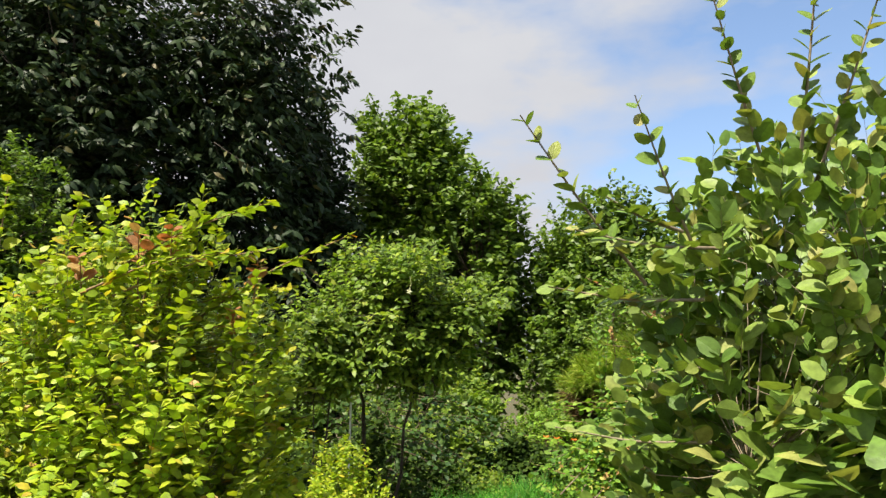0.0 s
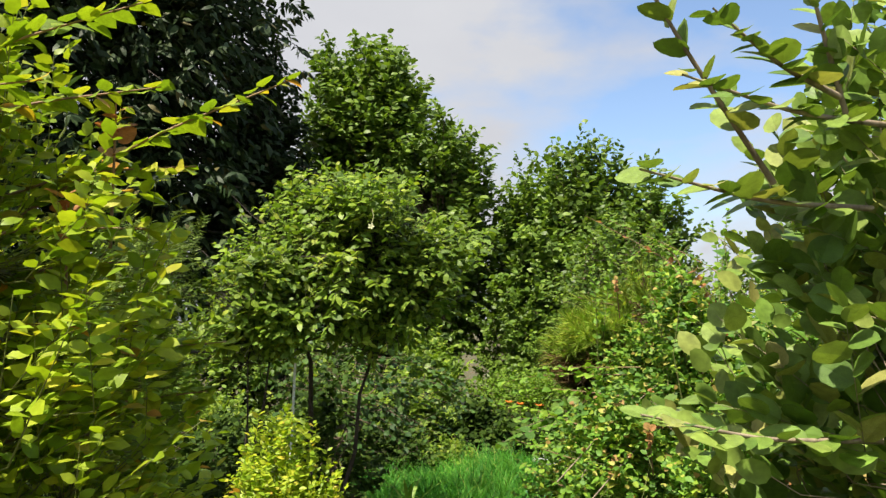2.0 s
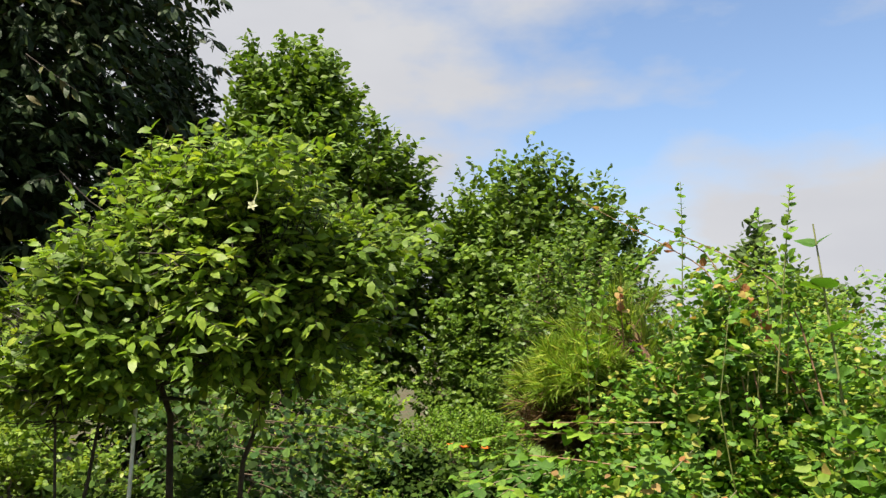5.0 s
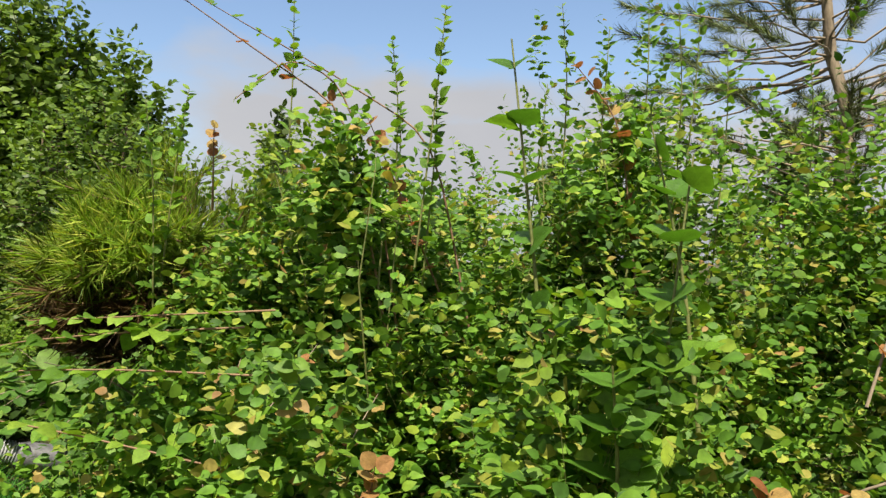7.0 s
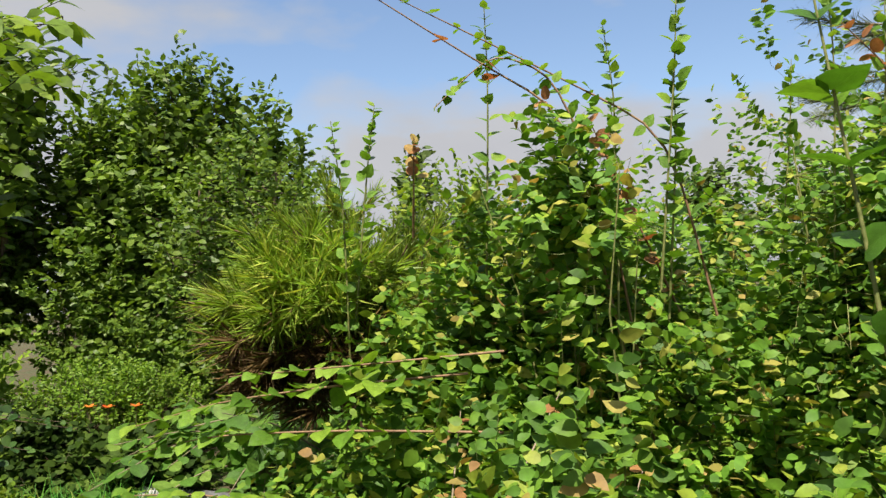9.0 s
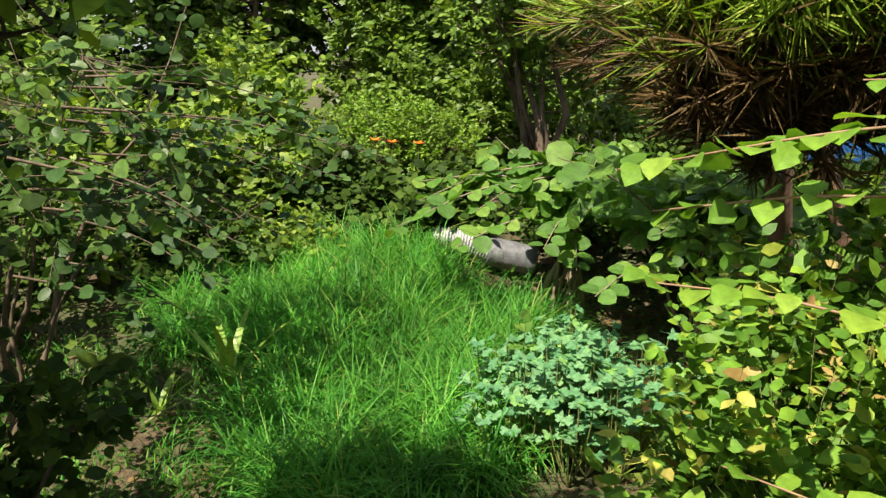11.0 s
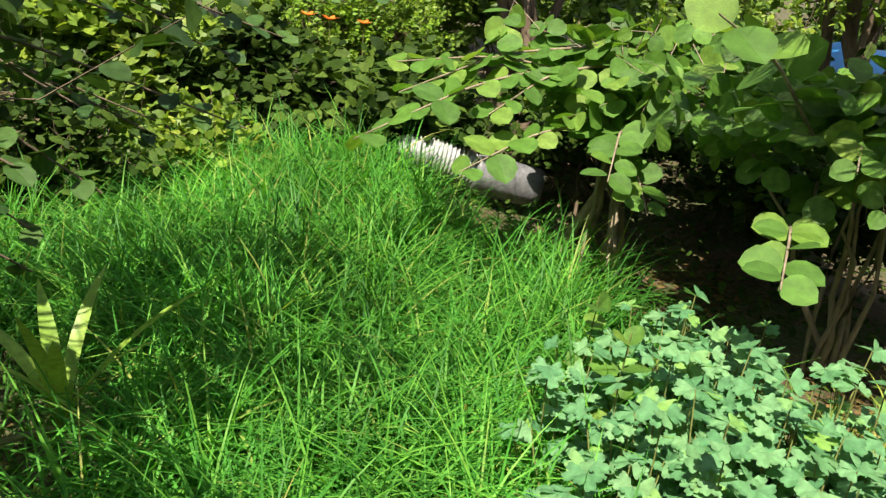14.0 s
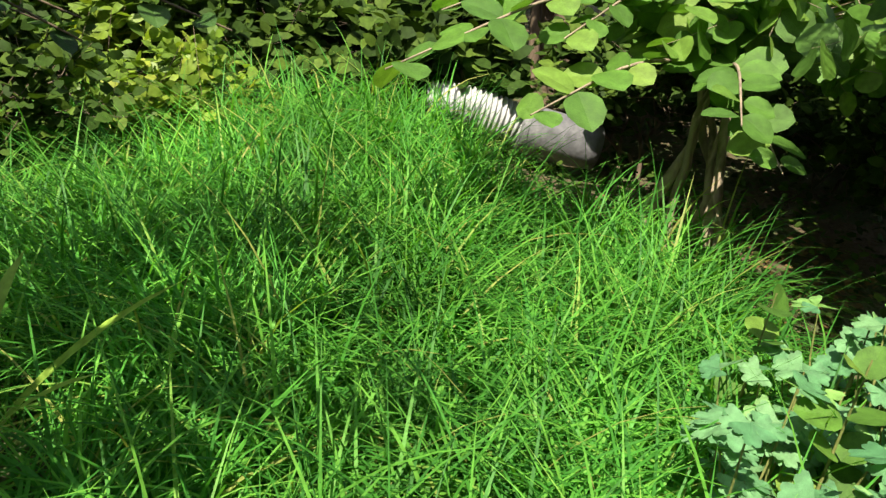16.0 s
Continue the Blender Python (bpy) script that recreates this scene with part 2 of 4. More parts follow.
OVAL = blade_outline([(0.3, 0.27), (0.65, 0.24)], 0.14)
OVATE = blade_outline([(0.18, 0.28), (0.45, 0.33), (0.75, 0.2)], 0.18)
ROUND = blade_outline([(0.1, 0.3), (0.3, 0.46), (0.6, 0.47), (0.85, 0.29)], 0.1, 0.12)
HEXA = (np.array([(0, 0, 0), (-0.27, 0.3, 0.05), (0.27, 0.3, 0.05), (-0.25, 0.66, -0.03), (0.25, 0.66, -0.03), (0, 1, -0.15)], float), np.array([(0, 2, 1), (1, 2, 4), (1, 4, 3), (3, 4, 5)]))
TINY = blade_outline([(0.45, 0.3)], 0.1)
HEART = blade_outline([(0.02, 0.3), (0.2, 0.45), (0.45, 0.42), (0.75, 0.2)], 0.15, 0.14, 0.12)


def lobed_leaflet():
    """A fan-shaped leaflet cut into three rounded lobes, each with a shallow notch."""
    edge = [(0.06, 0.12), (0.34, 0.24), (0.56, 0.42), (0.58, 0.58), (0.47, 0.6), (0.42, 0.72), (0.3, 0.72), (0.2, 0.56), (0.22, 0.78), (0.19, 0.97), (0.08, 1.0), (0.0, 0.93)]
    ring = [(x, y) for x, y in edge] + [(-x, y) for x, y in edge[-2::-1]]
    v = [(0, 0, 0), (0, 0.45, -0.05)] + [(x, y, 0.14 * abs(x) - 0.1 * y * y) for x, y in ring]
    n = len(ring)
    f = [(1, 2 + i, 3 + i) for i in range(n - 1)] + [(0, 2, 1), (0, 1, n + 1)]
    return np.array(v, float), np.array(f)


LOBED = lobed_leaflet()
NEEDLE = (np.array([(-0.0055, 0, 0), (0.0055, 0, 0), (0, 1, -0.05), (0, 0.5, 0.01)], float), np.array([(0, 1, 3), (1, 2, 3), (0, 3, 2)]))


def basis(along, up):
    y = unit(along)
    x = unit(np.cross(y, up))
    z = np.cross(x, y)
    return x, y, z


def leaf_cloud(pos, along, up, size, shape, aspect=1.0):
    """All leaves of one kind as one vertex and face array."""
    tv, tf = shape
    x, y, z = basis(along, up)
    s = size[:, None, None]
    v = pos[:, None, :] + s * (aspect * tv[None, :, 0:1] * x[:, None, :] + tv[None, :, 1:2] * y[:, None, :] + tv[None, :, 2:3] * z[:, None, :])
    n, k = len(pos), len(tv)
    f = tf[None] + (np.arange(n) * k)[:, None, None]
    return v.reshape(-1, 3), f.reshape(-1, 3)


def tubes(lines, sides=5):
    """lines: (points, radii) pairs; tapered round branches as one vertex and face array."""
    vs, fs, base = [], [], 0
    ang = np.arange(sides) * 2 * math.pi / sides
    ring = np.stack([np.cos(ang), np.sin(ang)], 1)
    for pts, rad in lines:
        pts = np.asarray(pts, float)
        t = unit(np.gradient(pts, axis=0))
        ref = np.where(np.abs(t[:, 2:3]) > 0.9, np.array([[1.0, 0, 0]]), np.array([[0, 0, 1.0]]))
        a = unit(np.cross(t, ref))
        b = np.cross(t, a)
        r = np.asarray(rad, float)[:, None, None]
        vs.append((pts[:, None] + r * (ring[None, :, 0:1] * a[:, None] + ring[None, :, 1:2] * b[:, None])).reshape(-1, 3))
        i = np.arange(len(pts) - 1)[:, None] * sides + np.arange(sides)[None]
        j = np.arange(len(pts) - 1)[:, None] * sides + (np.arange(sides)[None] + 1) % sides
        fs.append((base + np.stack([i, j, j + sides, i + sides], -1)).reshape(-1, 4))
        base += len(pts) * sides
    return np.concatenate(vs), np.concatenate(fs)


def bend(p, q, sag, steps=5, rng=None, wobble=0.0):
    """A curved line from p to q, pushed along sag in the middle."""
    t = np.linspace(0, 1, steps)[:, None]
    line = np.asarray(p) * (1 - t) + np.asarray(q) * t + np.asarray(sag) * (4 * t * (1 - t))
    if rng is not None and wobble:
        n = rng.normal(0, wobble, (steps, 3))
        n[0] = n[-1] = 0
        line = line + n
    return line


def lobes(rng, d, count=14, depth=0.28):
    """An uneven crown: a factor for each direction out of random bumps and dents."""
    c = unit(rng.normal(size=(count, 3)))
    h = rng.uniform(-1, 1, count)
    return 1 + depth * np.clip(((d @ c.T > 0.0) * np.maximum(d @ c.T, 0) ** 6) @ h * 1.3, -1, 0.8)


def crown_twigs(rng, centre, radii, count, length, shell=0.35, up=0.3, jitter=0.35, depth=0.28, low=-1.0, clumps=0):
    """Start and end of leafy twigs that fill a crown, most of them near its outside."""
    d = unit(rng.normal(size=(count * 2, 3)))
    d = d[d[:, 2] > low][:count]
    r = rng.uniform(0, 1, (len(d), 1)) ** shell * lobes(rng, d, depth=depth)[:, None]
    tip = np.asarray(centre) + d * r * np.asarray(radii)
    if clumps:
        c = unit(rng.normal(size=(clumps * 3, 3)))
        c = c[c[:, 2] > low][:clumps]
        c = c * rng.uniform(0.35, 0.78, (len(c), 1))
        c = c[rng.integers(0, len(c), len(d))]
        tip = np.asarray(centre) + (c + d * r * 0.4) * np.asarray(radii)
        d = unit(d + c * 0.8)
    way = unit(d + np.array([0, 0, up]) + rng.normal(0, jitter, d.shape))
    return tip - way * length * rng.uniform(0.6, 1.3, (len(d), 1)), tip


def twig_leaves(rng, start, end, per, size, spread=0.75, flat=0.7, droop=0.15, vary=0.3):
    """Leaves set alternately along straight twigs: pos, along, up and size of each."""
    n = len(start)
    way = end - start
    side0 = unit(np.cross(way, np.array([0, 0, 1.0])) + 1e-6)
    t = (np.arange(per) + 0.5)[None, :] / per
    t = np.clip(0.12 + 0.88 * t + rng.normal(0, 0.25 / per, (n, per)), 0, 1)
    pos = start[:, None] + way[:, None] * t[..., None]
    sgn = np.where(np.arange(per) % 2, 1.0, -1.0)[None, :, None]
    along = unit(way)[:, None] * (1 - spread * 0.6) + side0[:, None] * sgn * spread + np.array([0, 0, -droop]) + rng.normal(0, 0.3, (n, per, 3))
    up = LIGHTWARD * flat + rng.normal(0, 0.42, (n, per, 3))
    s = size * rng.uniform(1 - vary, 1 + vary, (n, per)) * (0.75 + 0.25 * np.sin(math.pi * np.clip(t, 0, 0.85)))
    return pos.reshape(-1, 3), along.reshape(-1, 3), up.reshape(-1, 3), s.reshape(-1)


def stems_for(rng, base, start, end, mains, radius, fork=0.45, lean=0.1):
    """Main stems from the ground into the crown, and thin branches from them to every twig."""
    base = np.asarray(base, float)
    pick = start[rng.choice(len(start), mains, replace=False)]
    lines, nodes, rads = [], [], []
    for p in pick:
        foot = base + np.append(rng.normal(0, lean, 2), 0)
        line = bend(foot, p, np.append((foot - p)[:2] * 0.12, 0), 7, rng, 0.02 * np.linalg.norm(p - foot))
        r = radius * rng.uniform(0.6, 1.0) * np.linspace(1, 0.25, 7)
        lines.append((line, r))
        fine = np.linspace(0, 6, 19)
        at = np.stack([np.interp(fine, np.arange(7), line[:, k]) for k in range(3)], 1)
        keep = fine / 6 > fork
        nodes.append(at[keep])
        rads.append(np.interp(fine, np.arange(7), r)[keep])
    nodes, rads = np.concatenate(nodes), np.concatenate(rads)
    twig = []
    for s, e in zip(start, end):
        k = np.argmin(((nodes - s) ** 2).sum(1))
        q = nodes[k]
        r0 = min(rads[k] * 0.7, radius * 0.35, 0.012)
        mid = q * 0.45 + s * 0.55 + np.array([0, 0, -0.06 * np.linalg.norm(s - q)])
        twig.append(([q, mid, s, e], [r0, r0 * 0.7, r0 * 0.5, r0 * 0.2]))
    return lines, twig


def plant(name, base, centre, radii, label, category, twigs, length, per, leaf, size, leaf_mat, bark=BARK, mains=5, radius=0.02,
          seed=1, aspect=1.0, up=0.3, shell=0.35, droop=0.15, spread=0.75, flat=0.7, group="", depth=0.28, low=-1.0, lean=0.1, single=None, single_max=0, near=None,
          leaf_name="leaf", crown="crown", stem_name="stem", jitter=0.35, clumps=0, twig_share=1.0):
    """A shrub or tree: stems, and a crown of leafy twigs; the leaves nearest to a place can be pieces of their own."""
    rng = np.random.default_rng(seed)
    root = thing(name, base, label, category, group)
    stem_name = "trunk" if category == "tree" else stem_name
    b = np.asarray(base, float)
    s, e = crown_twigs(rng, centre, radii, twigs, length, shell, up, jitter, depth, low, clumps)
    s[:, 2] = np.maximum(s[:, 2], b[2] + 0.04)
    e[:, 2] = np.maximum(e[:, 2], b[2] + 0.05)
    lines, thin = stems_for(rng, base, s, e, mains, radius, lean=lean)
    for k, line in enumerate(lines):
        v, f = tubes([line], 7)
        mesh_object("limb" if category == "tree" and k else stem_name, v - b, f, bark, root, smooth=True)
    v, f = tubes(thin[: max(8, int(len(thin) * twig_share))], 3)
    tagged(mesh_object("twig_work", v - b, f, bark, root, smooth=True), kind="stuff")
    pos, along, upv, sz = twig_leaves(rng, s, e, per, size, spread, flat, droop)
    if single_max:
        order = np.argsort(((pos - np.asarray(near)) ** 2).sum(1))
        own, rest = order[:single_max], order[single_max:]
        tv, tf = leaf
        one = bpy.data.meshes.new(leaf_name)
        one.from_pydata((tv * [aspect, 1, 1]).tolist(), [], tf.tolist())
        one.materials.append(single)
        x, y, z = basis(along, upv)
        for i in own:
            ob = new(leaf_name, one)
            ob.parent = root
            m = Matrix(np.stack([x[i], y[i], z[i]], 1).tolist()).to_4x4()
            ob.matrix_basis = Matrix.Translation(pos[i] - b) @ m @ Matrix.Scale(sz[i], 4)
        pos, along, upv, sz = pos[rest], along[rest], upv[rest], sz[rest]
    if len(pos):
        v, f = leaf_cloud(pos, along, upv, sz, leaf, aspect)
        tagged(mesh_object(crown, v - b, f, leaf_mat, root), kind="stuff")
    return root


# ---- ground ----
def height(x, y):
    """The lie of the land: level under the walk, a low rise under the grass and under the thicket."""
    h = 0.1 * np.exp(-(((x - 0.95) / 0.6) ** 2 + ((y - 8.3) / 0.9) ** 2)) + 0.1 * np.exp(-(((x - 1.25) / 0.5) ** 2 + ((y - 8.85) / 0.4) ** 2))
    h = h + 0.35 * np.exp(-(((x - 2.2) / 1.0) ** 2 + ((y - 4.6) / 1.2) ** 2))
    return h + 0.015 * np.sin(3.1 * x + 1) * np.sin(2.7 * y)


def ground():
    near = np.arange(-6, 16.01, 0.25)
    far = np.array([20, 26, 34, 45, 60, 90, 140, 250, 500, 1000, 2000], float)
    ax = np.concatenate([-far[::-1] - 0, near, far])
    X, Y = np.meshgrid(ax, ax, indexing="ij")
    Z = height(X, Y)
    n = len(ax)
    i = np.arange(n - 1)[:, None] * n + np.arange(n - 1)[None]
    f = np.stack([i, i + n, i + n + 1, i + 1], -1).reshape(-1, 4)
    ob = mesh_object("ground", np.stack([X, Y, Z], -1).reshape(-1, 3), f, SOIL, smooth=True)
    tagged(ob, "dark garden soil with moss and litter", "ground", kind="structure")


ground()


def lift(x, y, z):
    return (x, y, float(height(x, y)) + z)



# ---- plant builders for single shoots ----
def leaf_mesh(name, shape, material, aspect=1.0):
    me = bpy.data.meshes.new(name)
    me.from_pydata((shape[0] * [aspect, 1, 1]).tolist(), [], shape[1].tolist())
    me.materials.append(material)
    return me


def place_leaf(root, b, me, at, along, up, size, name="leaf"):
    x, y, z = basis(np.asarray(along, float)[None], np.asarray(up, float)[None])
    ob = new(name, me)
    ob.parent = root
    ob.matrix_basis = Matrix.Translation(Vector(np.asarray(at) - b)) @ Matrix(np.stack([x[0], y[0], z[0]], 1).tolist()).to_4x4() @ Matrix.Scale(size, 4)
    return ob


def shoot(name, points, radius, pairs, size, me, bark, label, category="shoot", seed=1, rise=0.5, first=0.15, group="", shrink=0.4, spread=1.0, face=0.8):
    """A leafy shoot along a smooth line, with leaves in opposite pairs, smaller to the tip."""
    rng = np.random.default_rng(seed)
    pts = np.asarray(points, float)
    t = np.linspace(0, len(pts) - 1, 4 * len(pts))
    line = np.stack([np.interp(t, np.arange(len(pts)), pts[:, k]) for k in range(3)], 1)
    for _ in range(2):
        line[1:-1] = (line[:-2] + 2 * line[1:-1] + line[2:]) / 4
    b = line[0].copy()
    root = thing(name, tuple(b), label, category, group)
    v, f = tubes([(line - b, np.linspace(radius, radius * 0.3, len(line)))], 6)
    stem = mesh_object("stem", v, f, bark, root, smooth=True)
    way = unit(np.gradient(line, axis=0))
    for i in range(pairs):
        u = first + (1 - first) * (i + 0.5) / pairs
        k = u * (len(line) - 1)
        at = np.array([np.interp(k, np.arange(len(line)), line[:, c]) for c in range(3)])
        w = way[int(round(k))]
        turn = rng.uniform(0, 2 * math.pi) if abs(w[2]) > 0.7 else rng.normal(0, 0.4)
        ref = np.array([math.cos(turn), math.sin(turn), 0]) if abs(w[2]) > 0.7 else np.array([0, 0, 1.0])
        side = unit(np.cross(w, ref) + (0.0 if abs(w[2]) > 0.7 else turn) * np.array([0, 0, 0.6]))
        s = size * (1 - shrink * u) * rng.uniform(0.75, 1.2)
        for sg in (-1, 1):
            al = side * sg * spread + w * rise + rng.normal(0, 0.18, 3)
            place_leaf(stem, b, me, at + rng.normal(0, 0.004, 3), al, np.cross(side * sg, w) * sg * 0.2 + LIGHTWARD * face + rng.normal(0, 0.3, 3), s)
    return root


def needle_tree(name, trunk, radius, tips, length, per, label, mats, bark, seed, tuft=0.14, category="tree", spread=0.8):
    """A pine: a bent trunk, branches to given tips and tufts of long needles round their ends. mats: (material, share)."""
    rng = np.random.default_rng(seed)
    trunk = np.asarray(trunk, float)
    b = trunk[0].copy()
    root = thing(name, tuple(b), label, category)
    v, f = tubes([(trunk - b, np.linspace(radius, radius * 0.35, len(trunk)))], 9)
    mesh_object("trunk", v, f, bark, root, smooth=True)
    fine = np.concatenate([np.linspace(p, q, 6, endpoint=False) for p, q in zip(trunk, trunk[1:])] + [trunk[-1:]])
    low = trunk[0, 2] + 0.25 * (trunk[-1, 2] - trunk[0, 2])
    fine = fine[fine[:, 2] > low]
    branch, P, A = [], [], []
    for tip in tips:
        q = fine[np.argmin(((fine - tip - np.array([0, 0, -0.2])) ** 2).sum(1))]
        line = bend(q, tip, (0, 0, -0.05 * np.linalg.norm(tip - q)), 6, rng, 0.03 * np.linalg.norm(tip - q))
        branch.append((line - b, np.linspace(radius * 0.11, 0.003, 6)))
        w = unit(line[-1] - line[-2])
        u = rng.uniform(0, 1, per)
        P.append(tip - w * tuft * u[:, None])
        d = unit(w + rng.normal(0, spread, (per, 3)) * 0.55)
        A.append(d)
    v, f = tubes(branch, 4)
    tagged(mesh_object("branch_work", v, f, bark, root, smooth=True), kind="stuff")
    P, A = np.concatenate(P), np.concatenate(A)
    rank = 1 - np.argsort(np.argsort(np.asarray(tips)[:, 2])) / len(tips)
    pick = np.clip(np.repeat(rank, per) * 0.8 + rng.uniform(0, 0.2, len(P)), 0, 0.999)
    lo = 0.0
    for mat, share in mats:
        k = (pick >= lo) & (pick < lo + share)
        lo += share
        v, f = leaf_cloud(P[k], A[k], rng.normal(size=(k.sum(), 3)), length * rng.uniform(0.7, 1.15, k.sum()), NEEDLE)
        tagged(mesh_object("needle_mass", v - b, f, mat, root), kind="stuff")
    return root


# ---- far and middle distance ----
def broadleaf(name, x, y, z0, z1, rx, ry, label, mat, leaf=TINY, size=0.13, twigs=900, per=9, seed=1, length=0.7, radius=0.12, **more):
    return plant(name, lift(x, y, 0), (x, y, (z0 + z1) / 2), (rx, ry, (z1 - z0) / 2), label, "tree", twigs, length, per, leaf, size, mat, mains=7, radius=radius, seed=seed, lean=0.12, twig_share=0.25, **more)


broadleaf("evergreen_tree", -5.5, 12.2, -1.0, 10.6, 4.2, 3.0, "tall dark evergreen broadleaf tree with dense drooping foliage", G_DARK, HEXA, 0.19, 7200, 11, 11, 0.7, bark=BARK_DARK, aspect=0.6, droop=0.5, up=-0.1, depth=0.2, low=-0.9, clumps=46)
broadleaf("evergreen_tree", -2.25, 13.8, -0.5, 6.7, 1.4, 1.2, "dark evergreen tree with dense foliage", G_DARK, HEXA, 0.16, 2300, 11, 16, 0.6, bark=BARK_DARK, aspect=0.8, droop=0.4, low=-0.9, clumps=18)
broadleaf("leafy_tree", -0.5, 15.2, 0.4, 7.9, 1.45, 1.7, "tall bright green broadleaf tree in sunlight", G_BRIGHT, HEXA, 0.15, 4200, 11, 12, 0.6, depth=0.3, up=0.3, clumps=34)
broadleaf("leafy_tree", 0.7, 14.6, 0.2, 6.0, 1.15, 1.4, "bright green broadleaf tree with layered foliage", G_BRIGHT, HEXA, 0.14, 2600, 11, 13, 0.5, depth=0.3, clumps=24)
broadleaf("leafy_tree", 3.15, 14.5, 0.0, 5.8, 2.15, 1.6, "green broadleaf tree with loose pointed shoots", G_BRIGHT, HEXA, 0.14, 3600, 11, 14, 0.7, up=0.9, depth=0.4, clumps=22)
broadleaf("feathery_tree", -4.5, 7.6, 0.2, 4.3, 1.3, 1.1, "tree with fine feathery dark green leaves", G_BRIGHT, TINY, 0.075, 1000, 20, 15, 0.5, radius=0.06, flat=1.5, up=-0.1)
for k, (x, y, h, r) in enumerate([(7.9, 15.6, 4.4, 0.8), (9.3, 15.8, 3.9, 1.1), (11.5, 15, 3.8, 1.5), (12.4, 12.2, 4.3, 1.2), (13, 10.5, 4.3, 1.4), (13.5, 8.5, 4.6, 1.5), (13, 5.5, 4.2, 1.5), (12.8, 3.0, 4.0, 1.5), (6.2, 17, 3.4, 1.2), (-12, 15, 8, 3.0), (-10.5, 9, 6, 2.4), (12, 0.5, 4, 1.5)]):
    broadleaf("distant_tree", x, y, 0.2, h, r, r, "small distant round-headed tree on the skyline", G_FAR, HEXA, 0.19, 240, 10, 30 + k, 0.5, clumps=9, group="distant trees", radius=0.07)

# Rows with G_SHADE have the shade painted into their leaves.
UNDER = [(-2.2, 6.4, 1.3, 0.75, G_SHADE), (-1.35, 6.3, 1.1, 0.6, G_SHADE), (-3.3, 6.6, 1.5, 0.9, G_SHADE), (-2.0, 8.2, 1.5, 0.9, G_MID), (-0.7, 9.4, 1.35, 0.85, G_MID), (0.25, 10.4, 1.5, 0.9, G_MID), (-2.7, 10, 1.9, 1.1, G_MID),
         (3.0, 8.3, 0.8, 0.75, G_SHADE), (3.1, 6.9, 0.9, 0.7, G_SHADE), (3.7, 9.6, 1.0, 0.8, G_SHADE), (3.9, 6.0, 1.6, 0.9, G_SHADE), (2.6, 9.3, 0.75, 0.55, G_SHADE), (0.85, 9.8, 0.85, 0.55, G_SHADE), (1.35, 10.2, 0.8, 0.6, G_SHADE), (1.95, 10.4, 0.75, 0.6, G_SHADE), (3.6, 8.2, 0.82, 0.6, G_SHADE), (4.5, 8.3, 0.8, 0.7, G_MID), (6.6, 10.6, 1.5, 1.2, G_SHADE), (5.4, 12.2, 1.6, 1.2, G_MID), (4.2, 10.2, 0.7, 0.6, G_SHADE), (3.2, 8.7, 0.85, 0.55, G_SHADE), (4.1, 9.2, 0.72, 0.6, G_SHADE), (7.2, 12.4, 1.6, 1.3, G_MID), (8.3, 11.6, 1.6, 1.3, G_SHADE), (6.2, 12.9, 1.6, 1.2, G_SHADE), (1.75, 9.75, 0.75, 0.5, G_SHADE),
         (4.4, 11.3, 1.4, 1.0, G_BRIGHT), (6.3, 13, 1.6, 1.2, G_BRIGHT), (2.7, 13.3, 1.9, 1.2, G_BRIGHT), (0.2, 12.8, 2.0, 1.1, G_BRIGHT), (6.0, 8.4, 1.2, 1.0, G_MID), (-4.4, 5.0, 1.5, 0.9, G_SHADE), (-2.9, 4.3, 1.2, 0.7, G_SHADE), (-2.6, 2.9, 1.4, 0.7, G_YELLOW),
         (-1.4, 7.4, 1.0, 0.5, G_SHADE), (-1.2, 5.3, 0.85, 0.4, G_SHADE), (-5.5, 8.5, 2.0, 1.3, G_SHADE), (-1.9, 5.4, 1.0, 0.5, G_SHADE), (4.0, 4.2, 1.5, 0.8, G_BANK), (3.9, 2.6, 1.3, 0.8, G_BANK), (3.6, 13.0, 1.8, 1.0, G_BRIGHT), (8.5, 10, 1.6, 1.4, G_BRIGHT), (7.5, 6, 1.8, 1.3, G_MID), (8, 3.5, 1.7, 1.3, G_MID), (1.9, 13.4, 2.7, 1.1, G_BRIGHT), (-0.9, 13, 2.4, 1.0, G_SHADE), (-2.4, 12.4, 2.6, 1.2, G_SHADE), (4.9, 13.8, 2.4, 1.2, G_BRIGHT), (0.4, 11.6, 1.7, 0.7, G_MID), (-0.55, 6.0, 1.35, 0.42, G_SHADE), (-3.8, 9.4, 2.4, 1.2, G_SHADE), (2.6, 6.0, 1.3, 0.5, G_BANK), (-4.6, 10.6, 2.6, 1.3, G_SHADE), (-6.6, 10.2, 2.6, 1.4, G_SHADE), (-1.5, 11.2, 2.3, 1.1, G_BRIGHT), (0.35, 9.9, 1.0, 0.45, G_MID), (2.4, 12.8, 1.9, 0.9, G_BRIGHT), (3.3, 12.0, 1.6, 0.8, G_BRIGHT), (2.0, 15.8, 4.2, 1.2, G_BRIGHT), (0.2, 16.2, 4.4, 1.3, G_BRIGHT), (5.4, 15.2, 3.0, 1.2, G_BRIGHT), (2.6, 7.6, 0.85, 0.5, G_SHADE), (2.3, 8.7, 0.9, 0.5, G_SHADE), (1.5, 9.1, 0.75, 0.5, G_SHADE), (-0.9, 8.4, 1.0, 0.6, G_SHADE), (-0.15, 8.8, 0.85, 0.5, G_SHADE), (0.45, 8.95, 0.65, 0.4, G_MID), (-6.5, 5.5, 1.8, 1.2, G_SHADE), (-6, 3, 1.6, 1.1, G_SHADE)]
